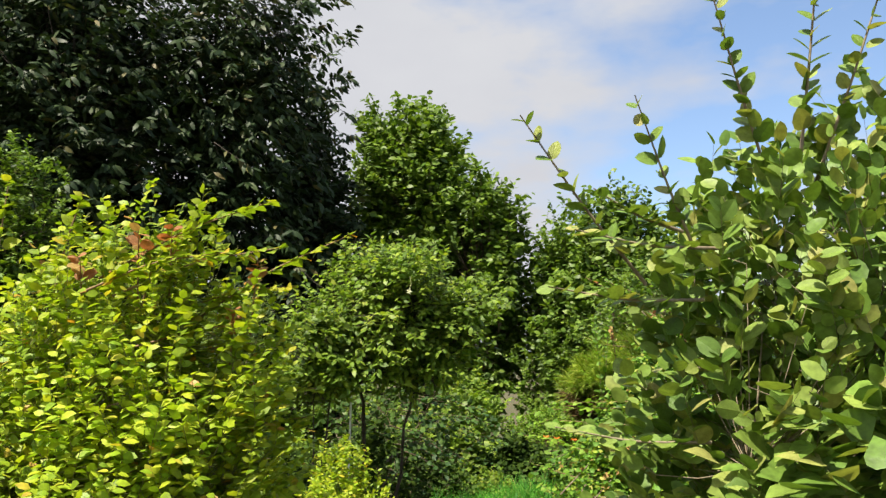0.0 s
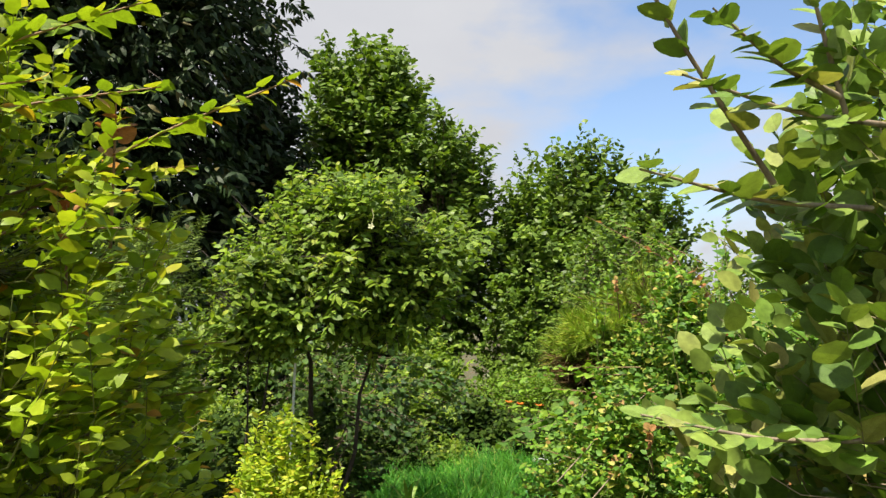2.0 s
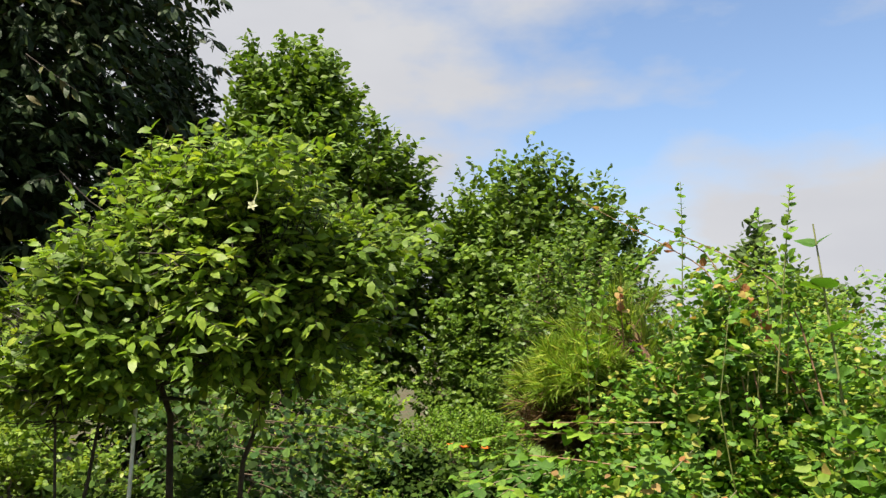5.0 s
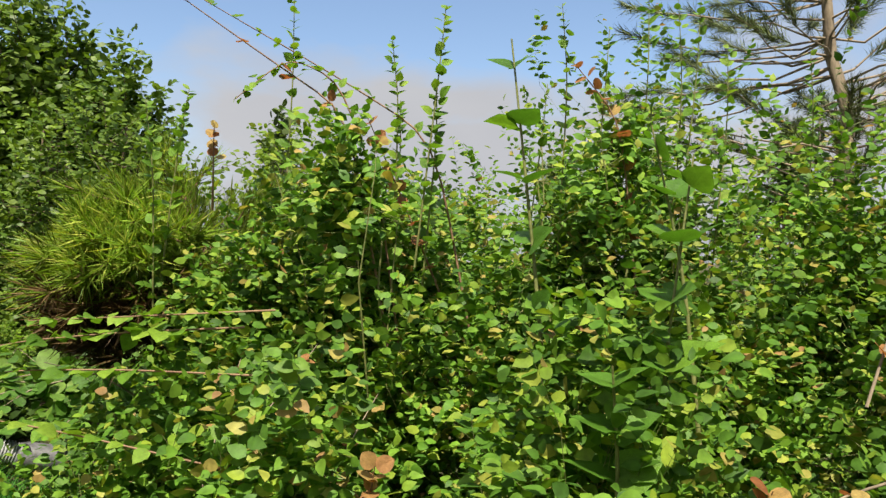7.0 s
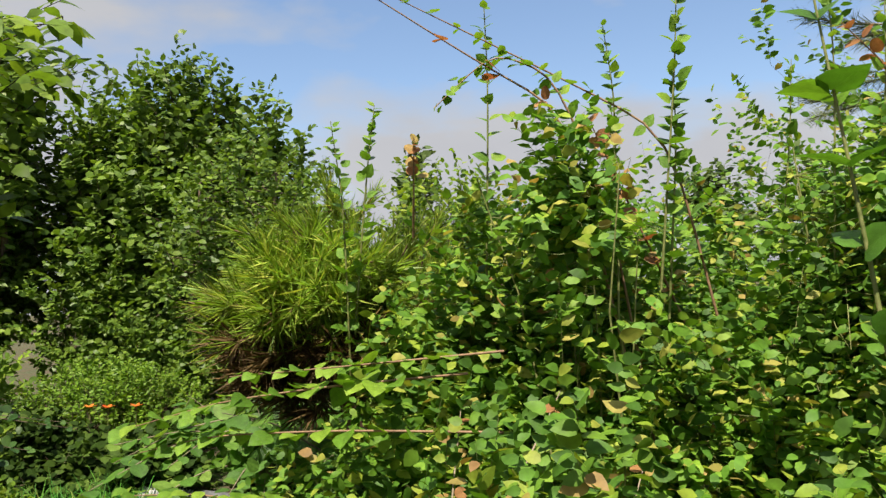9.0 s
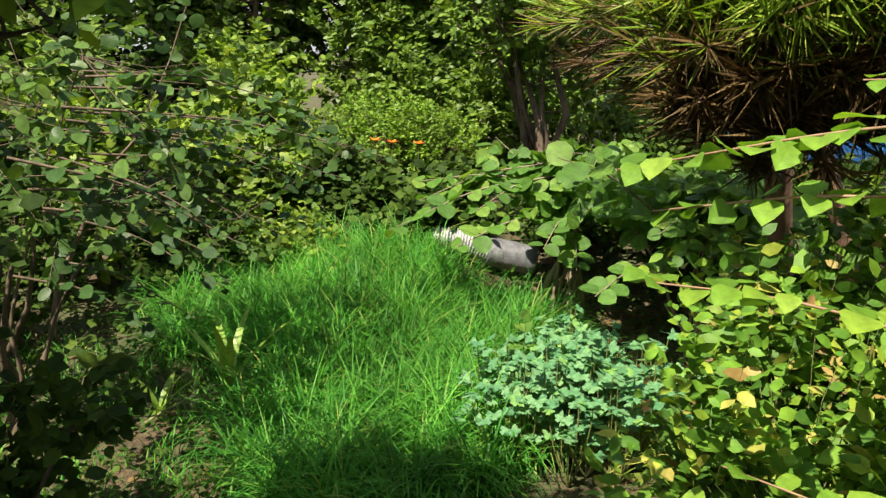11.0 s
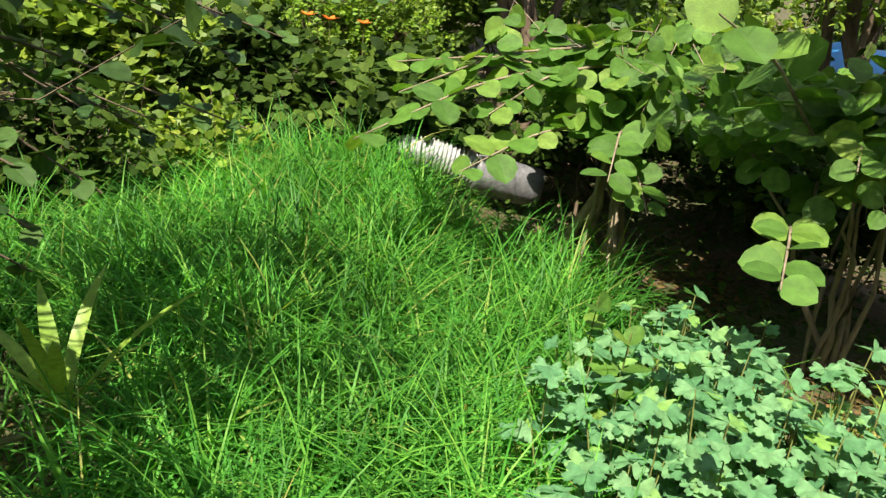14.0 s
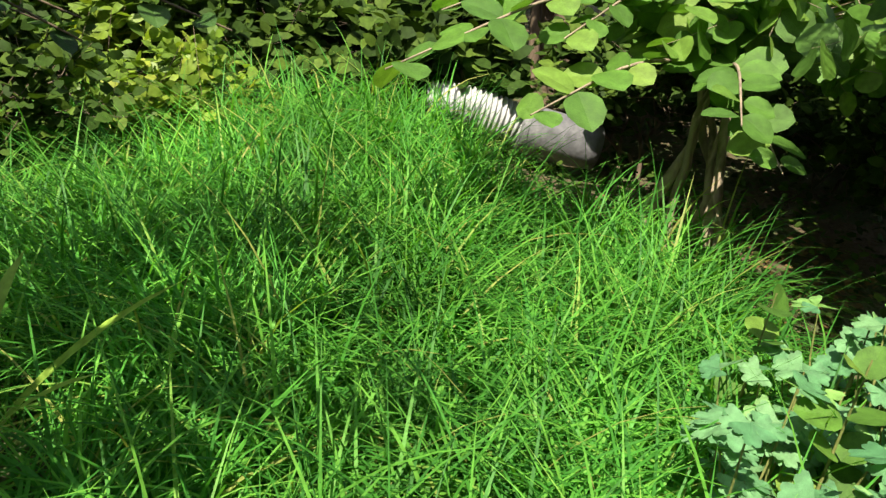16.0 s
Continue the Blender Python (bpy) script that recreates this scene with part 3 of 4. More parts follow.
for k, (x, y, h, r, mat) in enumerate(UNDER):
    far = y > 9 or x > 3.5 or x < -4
    words = {G_SHADE: "dark green undergrowth shrub, shade put into its leaf colour", G_MID: "leafy green undergrowth shrub", G_BRIGHT: "bright green leafy shrub in full sun", G_YELLOW: "yellow-green sunlit garden shrub", G_BANK: "green shrub at the edge of the thicket"}[mat]
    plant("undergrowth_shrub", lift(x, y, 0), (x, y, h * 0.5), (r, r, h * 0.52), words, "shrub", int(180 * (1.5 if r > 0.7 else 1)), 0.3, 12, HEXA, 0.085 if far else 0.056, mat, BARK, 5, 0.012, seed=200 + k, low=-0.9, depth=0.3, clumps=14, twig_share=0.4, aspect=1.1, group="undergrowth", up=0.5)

# ---- the walk's first stretch ----
plant("hazel_shrub", lift(1.3, 2.4, 0), (1.3, 2.35, 1.55), (0.9, 0.55, 1.05), "tall shrub with large oval green leaves in sun", "shrub", 600, 0.36, 12, ROUND, 0.066, G_HAZEL, BARK_GREY, 10, 0.018,
      seed=21, up=0.9, aspect=0.74, spread=0.65, flat=0.55, depth=0.25, single=G_HAZEL_ONE, single_max=300, near=(0.5, 2.0, 1.8), low=-0.85, droop=-0.1, jitter=0.4)
plant("broad_leaved_shrub", lift(1.0, 1.95, 0), (0.98, 1.93, 1.12), (0.52, 0.27, 0.45), "leafy shrub with broad pale green leaves", "shrub", 130, 0.3, 7, HEART, 0.095, G_HAZEL, TWIG_GREEN, 6, 0.009,
      seed=27, up=0.1, aspect=0.95, spread=0.8, flat=1.1, droop=0.3, single=G_HAZEL_ONE, single_max=220, near=(0.7, 1.8, 1.2))
plant("yellow_shrub", lift(-1.05, 2.3, 0), (-0.93, 2.25, 0.98), (0.62, 0.5, 1.04), "yellow-green sunlit shrub with small rounded leaves", "shrub", 3600, 0.24, 15, HEXA, 0.033, G_YELLOW, TWIG_GREEN, 9, 0.012, seed=22, up=0.5, depth=0.3, low=-0.9, aspect=1.05, flat=1.0)
plant("dogwood_tree", lift(-0.42, 5.2, 0), (-0.32, 5.2, 1.95), (0.78, 0.72, 0.6), "small tree with layered green foliage on a thin dark trunk", "tree", 2100, 0.3, 12, HEXA, 0.056, G_MID, BARK_DARK, 2, 0.026, seed=23, clumps=26, low=-0.95, up=0.05, depth=0.3, lean=0.05, droop=0.15, aspect=0.85, flat=1.1, jitter=0.3)
plant("dogwood_tree", lift(-0.85, 5.0, 0), (-0.78, 4.85, 1.78), (0.5, 0.42, 0.4), "young tree with spreading green foliage", "tree", 620, 0.28, 12, HEXA, 0.054, G_MID, BARK_DARK, 2, 0.015, seed=26, clumps=14, up=0.05, lean=0.05, droop=0.15, aspect=0.85, flat=1.1, jitter=0.3)
plant("golden_shrub", lift(-0.52, 4.15, 0), (-0.52, 4.15, 0.72), (0.29, 0.27, 0.54), "low golden-leaved shrub in sunlight", "shrub", 700, 0.18, 13, OVAL, 0.032, G_YELLOW, TWIG_GREEN, 6, 0.006, seed=24, up=0.9, low=-0.95)
plant("spruce_tree", lift(-1.5, 5.0, 0), (-1.5, 5.0, 1.45), (0.55, 0.5, 0.95), "young spruce with short dense green needles", "tree", 620, 0.3, 56, NEEDLE, 0.05, G_SPRUCE, BARK, 3, 0.03, seed=25, up=0.5, spread=1.0, droop=0, aspect=10.0, low=-0.9, clumps=16, twig_share=0.5)

LEAF_YELLOW = leaf_mesh("leaf", OVATE, leaf_material("leaf_yellow_green", [(0.0, (0.16, 0.26, 0.025)), (0.6, (0.27, 0.36, 0.03)), (0.92, (0.42, 0.42, 0.045)), (1.0, (0.55, 0.25, 0.06))], 0.45, 0.4, single=True), 1.2)
LEAF_BANK = leaf_mesh("leaf", OVATE, leaf_material("leaf_thicket", [(0.0, (0.09, 0.19, 0.03)), (0.5, (0.155, 0.3, 0.045)), (1.0, (0.26, 0.39, 0.07))], 0.42, 0.36, single=True), 1.15)
LEAF_RED = leaf_mesh("leaf", ROUND, leaf_material("leaf_red", [(0.0, (0.3, 0.12, 0.07)), (0.6, (0.4, 0.21, 0.12)), (1.0, (0.42, 0.34, 0.16))], 0.55, 0.35, single=True, glow=(1.2, 0.8, 0.6)), 0.95)
LEAF_HAZEL = leaf_mesh("leaf", ROUND, G_HAZEL_ONE, 0.74)
LEAF_HEART = leaf_mesh("leaf", HEART, leaf_material("leaf_mulberry", [(0.0, (0.07, 0.17, 0.03)), (0.6, (0.1, 0.22, 0.04)), (1.0, (0.16, 0.3, 0.05))], 0.4, 0.38, single=True), 0.95)
LEAF_GLOSSY = leaf_mesh("leaf", ROUND, G_GLOSSY_ONE, 0.75)
LEAF_ROUND = leaf_mesh("leaf", ROUND, G_ROUND_ONE, 0.95)

# shoots that stand out of the yellow shrub and of the hazel
for k, (p, q, n) in enumerate([((-0.75, 2.22, 1.72), (-0.26, 2.18, 1.99), 15), ((-0.8, 2.2, 1.75), (-0.42, 2.2, 1.84), 11), ((-0.75, 2.2, 1.45), (-0.36, 2.22, 1.55), 12), ((-0.75, 2.2, 1.36), (-0.38, 2.22, 1.47), 12), ((-0.85, 2.15, 1.75), (-0.78, 2.12, 2.02), 8), ((-1.1, 2.15, 1.8), (-1.03, 2.14, 2.1), 9), ((-1.3, 2.2, 1.8), (-1.28, 2.2, 2.16), 9), ((-0.8, 2.2, 1.6), (-0.48, 2.2, 1.68), 10), ((-0.9, 2.1, 1.1), (-0.46, 2.2, 1.22), 9), ((-1.45, 2.3, 1.8), (-1.42, 2.25, 2.25), 9), ((-0.95, 2.1, 1.85), (-0.46, 2.05, 2.06), 13), ((-0.9, 2.08, 1.8), (-0.44, 2.06, 1.93), 12), ((-0.85, 2.1, 1.66), (-0.42, 2.1, 1.72), 12), ((-0.95, 2.0, 1.8), (-0.56, 1.95, 1.9), 11), ((-0.9, 2.05, 1.5), (-0.45, 2.05, 1.58), 12)]):
    shoot("yellow_shoot", [p, (np.array(p) + np.array(q)) / 2 + [0, 0, 0.03], q], 0.0035, int(n * 1.5), 0.056, LEAF_YELLOW, TWIG_RED, "slender arching shoot with small yellow-green leaves", seed=300 + k, group="yellow shrub shoots")
for k, (p, q, n) in enumerate([((0.6, 2.25, 1.85), (0.22, 2.1, 2.32), 7), ((0.75, 2.25, 1.95), (0.55, 2.1, 2.38), 6), ((1.0, 2.3, 2.2), (0.8, 2.15, 2.75), 9), ((1.1, 2.3, 2.2), (1.15, 2.15, 2.95), 11), ((0.75, 2.2, 1.8), (0.28, 2.03, 1.82), 8), ((0.75, 2.2, 1.4), (0.3, 2.1, 1.45), 8), ((0.8, 2.15, 1.25), (0.36, 2.05, 1.2), 8), ((0.8, 2.2, 1.95), (0.36, 2.06, 1.98), 8), ((1.2, 2.4, 2.2), (1.4, 2.2, 2.9), 10), ((0.7, 2.2, 2.0), (0.42, 2.08, 2.1), 8)]):
    shoot("hazel_shoot", [p, (np.array(p) + np.array(q)) / 2 + [0, 0, -0.02], q], 0.006, int(n * 1.4), 0.078, LEAF_HAZEL, BARK_GREY, "hazel shoot with large oval leaves", seed=330 + k, group="hazel shoots", rise=0.8)


def garden_stake():
    root = thing("garden_stake", lift(-0.62, 4.85, 0), "thin white garden stake beside the tree", "stake")
    v, f = tubes([(bend((0, 0, -0.05), (0.05, -0.02, 1.46), (0.01, 0, 0), 8), np.full(8, 0.0065))], 10)
    mesh_object("rod", v, f, STAKE, root, smooth=True)
    v, f = tubes([([(0.05, -0.02, 1.45), (0.05, -0.02, 1.475), (0.05, -0.02, 1.478)], [0.008, 0.008, 0.001])], 10)
    mesh_object("cap", v, f, STAKE, root)


def watering_hose():
    p = np.concatenate([bend((-3.2, 4.6, 1.52), (-0.65, 5.0, 1.47), (0, 0, -0.05), 14), bend((-0.6, 5.02, 1.465), (-0.4, 5.18, 1.44), (0, 0, 0.01), 5)])
    ob = mesh_object("black_hose", *tubes([(p, np.full(len(p), 0.007))], 8), HOSE, smooth=True)
    tagged(ob, "thin black hose strung from the tree", "hose")


def white_blossom():
    b = np.array([-0.2, 4.5, 2.06])
    root = thing("white_blossom", tuple(b), "single white blossom hanging in the small tree", "flower")
    me = leaf_mesh("petal", OVATE, leaf_material("petal_white", [(0.0, (0.75, 0.75, 0.7)), (1.0, (0.8, 0.8, 0.78))], 0.5, 0.3, single=True, glow=(1, 1, 1)))
    for i in range(5):
        a = i * 1.257
        place_leaf(root, b, me, b, (math.cos(a), -0.35, math.sin(a)), (0, -1, 0.3), 0.017, "petal")
    v, f = tubes([([(0, 0.0, 0), (0.01, 0.04, 0.05), (0.0, 0.1, 0.1)], [0.003, 0.002, 0.002])], 5)
    mesh_object("stalk", v, f, TWIG_GREEN, root)


white_blossom()
STAKE = rough_material("stake_white", [(0.3, (0.5, 0.52, 0.46)), (0.7, (0.72, 0.73, 0.68))], 12, 0.5, 60, 0.1)
HOSE = rough_material("hose_black", [(0.3, (0.012, 0.012, 0.012)), (0.7, (0.03, 0.03, 0.03))], 12, 0.5, 60, 0.1)
garden_stake()
watering_hose()

# ---- the thicket ----
THICKET = [(1.0, 4.35, 0.7, 0.42, 0.42, 0.75, 900), (1.15, 4.8, 0.78, 0.42, 0.4, 0.8, 900), (1.7, 4.5, 1.05, 0.6, 0.55, 0.95, 1050), (1.35, 3.85, 0.78, 0.45, 0.42, 0.82, 950), (1.75, 3.35, 0.78, 0.5, 0.45, 0.84, 850), (2.05, 3.9, 1.08, 0.55, 0.55, 1.0, 850), (2.5, 3.4, 0.95, 0.55, 0.55, 0.9, 520), (2.5, 4.5, 1.25, 0.7, 0.7, 1.05, 700), (2.4, 3.6, 1.15, 0.55, 0.5, 1.0, 500), (1.85, 5.2, 1.1, 0.55, 0.5, 1.0, 700), (2.7, 5.4, 1.2, 0.75, 0.7, 1.05, 560), (2.2, 2.6, 0.7, 0.6, 0.45, 0.75, 420), (3.1, 4.0, 1.0, 0.6, 0.6, 0.95, 380), (0.92, 5.15, 0.5, 0.3, 0.35, 0.56, 520), (1.3, 4.55, 1.72, 0.2, 0.16, 0.28, 90), (1.9, 4.15, 1.85, 0.2, 0.16, 0.22, 60), (1.3, 5.4, 0.75, 0.4, 0.4, 0.6, 500), (1.5, 4.8, 1.42, 0.42, 0.32, 0.46, 620), (2.0, 4.25, 1.46, 0.5, 0.4, 0.48, 640), (2.45, 3.75, 1.4, 0.45, 0.4, 0.5, 440), (1.22, 4.98, 1.32, 0.22, 0.24, 0.28, 260)]
for k, (x, y, z, rx, ry, rz, tw) in enumerate(THICKET):
    plant("bramble_thicket", lift(x, y, 0), (x, y, z), (rx, ry, rz), "dense sunlit thicket of small green and yellowing leaves", "shrub", int(tw * (1.25 if x < 1.8 else 0.95)), 0.24, 14, OVATE if k in (0, 1, 3) else HEXA, 0.034 if x < 1.8 else 0.03, G_BANK, TWIG_GREEN, 6, 0.008, seed=40 + k, up=0.45, droop=0.3, flat=0.55, clumps=0 if rx < 0.25 or k % 2 else 26, twig_share=0.5, group="thicket shrubs", low=-0.9, depth=0.42, aspect=1.0)

# upright shoots on the skyline
for k, (x, y, z, h) in enumerate([(1.32, 4.83, 2.28, 0.5), (1.49, 4.61, 2.14, 0.35), (1.47, 4.38, 2.17, 0.4), (1.46, 4.4, 1.96, 0.25), (1.73, 4.22, 2.2, 0.4), (1.84, 4.15, 2.15, 0.45), (1.93, 4.09, 2.28, 0.5), (2.01, 4.05, 2.25, 0.5), (2.06, 4.01, 2.26, 0.5), (2.13, 3.97, 2.12, 0.4), (0.98, 5.0, 1.95, 0.4), (1.1, 5.0, 2.0, 0.3), (1.6, 4.7, 2.0, 0.3), (2.25, 3.8, 2.1, 0.4), (1.9, 4.4, 2.05, 0.35)]):
    shoot("thicket_shoot", [(x + 0.06 * math.sin(k * 2.1), y + 0.05, z - h - 0.25), (x + 0.03 * math.sin(k * 2.1), y, z - h * 0.5), (x, y, z)], 0.003, 17, 0.048, LEAF_BANK, TWIG_GREEN, "upright leafy shoot above the thicket", seed=360 + k, group="thicket shoots", rise=0.7, shrink=0.55)
# long arching canes with turning leaves
CANES = [([(1.45, 4.5, 1.2), (1.38, 4.52, 1.7), (1.28, 4.56, 1.98), (1.17, 4.62, 2.03), (1.07, 4.7, 1.92)], 20, LEAF_BANK), ([(1.4, 4.5, 1.3), (1.3, 4.55, 1.9), (1.14, 4.65, 2.02), (0.88, 4.72, 2.17)], 5, LEAF_RED), ([(1.6, 4.4, 1.3), (1.5, 4.45, 1.85), (1.3, 4.6, 2.0), (1.0, 4.72, 2.15)], 16, LEAF_BANK), ([(1.6, 4.5, 1.4), (1.48, 4.55, 1.7), (1.36, 4.55, 1.9)], 9, LEAF_RED), ([(1.9, 4.1, 1.4), (1.85, 4.12, 1.9), (1.75, 4.2, 2.05)], 9, LEAF_RED)]
for k, (pts, n, me) in enumerate(CANES):
    shoot("arching_cane", pts, 0.0035, n, 0.045, me, TWIG_RED, "long arching cane with green and russet leaves", seed=390 + k, group="arching canes")
# leafy twigs that reach out over the clearing
for k, (pts, n, s) in enumerate([([(1.05, 4.6, 1.38), (0.8, 4.7, 1.375), (0.63, 4.79, 1.36), (0.47, 4.92, 1.31)], 13, 0.054), ([(1.05, 4.5, 1.28), (0.8, 4.66, 1.3), (0.62, 4.8, 1.3), (0.5, 4.9, 1.27)], 9, 0.05), ([(1.1, 4.55, 1.42), (0.85, 4.68, 1.41), (0.66, 4.82, 1.4)], 9, 0.042), ([(1.0, 4.45, 1.08), (0.75, 4.66, 1.16), (0.6, 4.8, 1.2), (0.48, 4.9, 1.2)], 10, 0.048), ([(1.0, 4.3, 0.95), (0.72, 4.6, 1.0), (0.52, 4.78, 1.05)], 8, 0.05), ([(0.95, 4.4, 0.8), (0.7, 4.75, 0.85), (0.6, 4.95, 0.9)], 7, 0.045)]):
    shoot("honeysuckle_twig", pts, 0.0028, int(n * 1.5), s * 1.15, LEAF_BANK, TWIG_RED, "reddish twig with paired pale green leaves", seed=410 + k, group="honeysuckle twigs", rise=0.25)
for k, (p, q) in enumerate([((0.62, 4.2, 0.95), (1.15, 4.45, 1.35)), ((0.72, 4.05, 0.9), (1.2, 4.3, 1.25)), ((0.75, 4.3, 0.95), (1.1, 4.7, 1.3)), ((1.5, 3.3, 1.25), (1.3, 3.6, 1.05)), ((1.55, 3.45, 1.3), (1.75, 3.4, 1.6))]):
    shoot("bare_cane", [p, (np.array(p) + np.array(q)) / 2 + [0, 0, 0.03], q], 0.0032, 5, 0.035, LEAF_RED, BARK_GREY, "thin pale cane with a few russet leaves", seed=430 + k, group="bare canes")
# leaves turning orange on top of the yellow shrub
for k, (x, y, z) in enumerate([(-0.8, 1.98, 1.96), (-0.72, 2.0, 1.98), (-0.55, 2.02, 1.76), (-0.95, 1.98, 1.9), (-0.5, 2.05, 1.9)]):
    shoot("orange_sprig", [(x - 0.05, y + 0.15, z - 0.2), (x - 0.02, y + 0.06, z - 0.06), (x, y, z)], 0.003, 5, 0.045, LEAF_RED, TWIG_RED, "sprig of orange-tinged leaves on the yellow shrub", seed=440 + k, group="orange sprigs", first=0.45)
# russet leaf clusters
for k, (x, y, z) in enumerate([(1.03, 4.72, 1.86), (0.95, 4.0, 1.2), (1.3, 3.5, 1.2), (1.45, 3.35, 1.15), (1.62, 3.3, 1.25), (0.85, 4.15, 1.05), (1.55, 3.2, 1.1)]):
    shoot("russet_sprig", [(x + 0.05, y + 0.1, z - 0.2), (x + 0.02, y + 0.04, z - 0.08), (x, y, z)], 0.003, 4, 0.05, LEAF_RED, TWIG_RED, "small sprig of russet dying leaves", seed=450 + k, group="russet sprigs", first=0.5)
# broad-leaved saplings
for k, (pts, n, s) in enumerate([([(1.32, 3.9, 0.9), (1.3, 3.95, 1.5), (1.28, 4.0, 1.97)], 5, 0.1), ([(1.36, 3.66, 0.8), (1.32, 3.7, 1.3), (1.36, 3.66, 1.72)], 5, 0.14), ([(1.2, 3.72, 0.9), (1.2, 3.7, 1.2), (1.15, 3.68, 1.38)], 3, 0.12), ([(1.5, 3.7, 1.0), (1.5, 3.75, 1.5), (1.46, 3.8, 1.8)], 4, 0.11)]):
    shoot("mulberry_sapling", pts, 0.006, n, s, LEAF_HEART, TWIG_GREEN, "sapling with broad heart-shaped green leaves", "sapling", seed=470 + k, group="saplings", rise=0.5, first=0.4)

_r = np.random.default_rng(71)
_d = unit(_r.normal(size=(210, 3)) + [-0.4, -0.4, 0.2])
_tips = np.array([1.1, 5.4, 1.46]) + _d * [0.25, 0.36, 0.25] * _r.uniform(0.5, 1.05, (210, 1))
needle_tree("pine_bush", [(1.75, 6.1, 0.1), (1.65, 6.0, 0.6), (1.45, 5.85, 1.1), (1.25, 5.7, 1.5), (1.15, 5.6, 1.75)], 0.05, _tips, 0.115, 95, "young pine with long green needles and dead brown inner needles", [(G_NEEDLE, 0.64), (G_NEEDLE_DEAD, 0.37)], BARK_PINE, 72, spread=0.75, tuft=0.16)
_d = unit(_r.normal(size=(150, 3)))
_tips = np.array([1.85, 6.7, 1.66]) + _d * [0.66, 0.6, 0.44] * _r.uniform(0.5, 1.05, (150, 1))
needle_tree("pine_bush", [(2.45, 6.5, 0.0), (2.4, 6.55, 0.7), (2.2, 6.65, 1.3), (1.95, 6.75, 1.7), (1.85, 6.8, 2.0)], 0.05, _tips, 0.13, 95, "pine with long green needles, dead and brown underneath", [(G_NEEDLE, 0.62), (G_NEEDLE_DEAD, 0.4)], BARK_PINE, 74, spread=0.6, tuft=0.22)
_d = unit(_r.normal(size=(75, 3)) + [0, 0, 0.1])
_tips = np.array([4.9, 4.9, 2.85]) + _d * [1.2, 1.3, 0.85] * _r.uniform(0.45, 1.1, (75, 1))
needle_tree("pine_tree", [(5.35, 4.2, 0), (5.2, 4.4, 0.9), (5.06, 4.54, 1.63), (4.96, 4.63, 2.0), (4.98, 4.6, 2.43), (4.9, 4.67, 2.76), (4.85, 4.7, 3.4)], 0.075, _tips, 0.11, 300, "open pine tree with a bent reddish trunk", [(G_NEEDLE_DARK, 0.9), (G_NEEDLE, 0.2)], BARK_GREY, 73, tuft=0.4)

# ---- the grass clearing ----
plant("glossy_shrub", lift(-0.7, 7.3, 0), (-0.5, 7.15, 1.12), (0.95, 0.75, 0.72), "spreading shrub with dark glossy drooping leaves", "shrub", 110, 0.42, 12, ROUND, 0.052, G_GLOSSY, BARK, 7, 0.02, seed=61, aspect=0.75, droop=0.5, up=0.0, low=-0.75)
for k, (p, q, n) in enumerate([((-0.4, 7.2, 1.0), (0.48, 7.27, 0.74), 12), ((-0.45, 6.5, 1.15), (0.15, 6.52, 0.86), 9), ((-0.4, 6.9, 1.1), (0.2, 6.85, 0.74), 10), ((-0.45, 6.8, 0.95), (0.1, 6.8, 0.64), 9), ((-0.5, 6.6, 0.8), (-0.1, 6.65, 0.55), 8), ((-0.4, 7.3, 0.95), (0.3, 7.36, 0.74), 11), ((-0.4, 7.25, 1.05), (0.2, 7.1, 0.8), 9), ((-0.3, 7.3, 0.95), (0.3, 7.3, 0.72), 9), ((-0.4, 7.0, 1.25), (0.75, 7.15, 1.02), 13), ((-0.4, 7.1, 0.9), (0.1, 7.0, 0.62), 8), ((-0.5, 7.0, 0.75), (-0.02, 6.9, 0.52), 7), ((-0.4, 7.3, 1.3), (0.5, 7.5, 1.15), 11), ((-0.3, 6.8, 1.35), (0.35, 6.75, 1.25), 9), ((-0.45, 7.3, 1.15), (0.62, 7.45, 0.9), 14), ((-0.4, 7.4, 1.05), (0.52, 7.6, 0.84), 12), ((-0.4, 7.1, 1.2), (0.36, 7.2, 0.95), 12), ((-0.5, 6.9, 1.0), (0.05, 6.95, 0.85), 9), ((-0.45, 7.5, 1.2), (0.8, 7.7, 0.98), 14), ((-0.5, 7.6, 0.9), (0.25, 7.7, 0.68), 11), ((-0.45, 6.6, 1.0), (0.1, 6.66, 0.78), 9), ((-0.5, 7.7, 1.35), (0.45, 7.9, 1.2), 12)]):
    shoot("glossy_branch", [p, (np.array(p) + np.array(q)) / 2 + [0, 0, 0.06], q], 0.005, n, 0.075, LEAF_GLOSSY, BARK, "thin dark branch with hanging glossy leaves", seed=500 + k, group="glossy branches", rise=0.3)
plant("snowbell_shrub", lift(1.82, 7.85, 0), (2.05, 7.95, 0.72), (0.6, 0.42, 0.26), "multi-stemmed shrub with large round pale green leaves", "shrub", 90, 0.34, 9, ROUND, 0.085, G_ROUND, BARK_GREY, 7, 0.024, seed=62, aspect=0.95, droop=0.25, up=-0.1, low=-0.8, single=G_ROUND_ONE, single_max=280, near=(1.3, 7.6, 0.7))
plant("snowbell_shrub", lift(2.13, 7.05, 0), (2.2, 7.15, 0.74), (0.6, 0.55, 0.26), "multi-stemmed shrub with round leaves and bare pale stems", "shrub", 110, 0.32, 8, ROUND, 0.08, G_ROUND, BARK_GREY, 8, 0.013, seed=63, aspect=0.95, droop=0.2, up=-0.1, low=-0.7, lean=0.04)
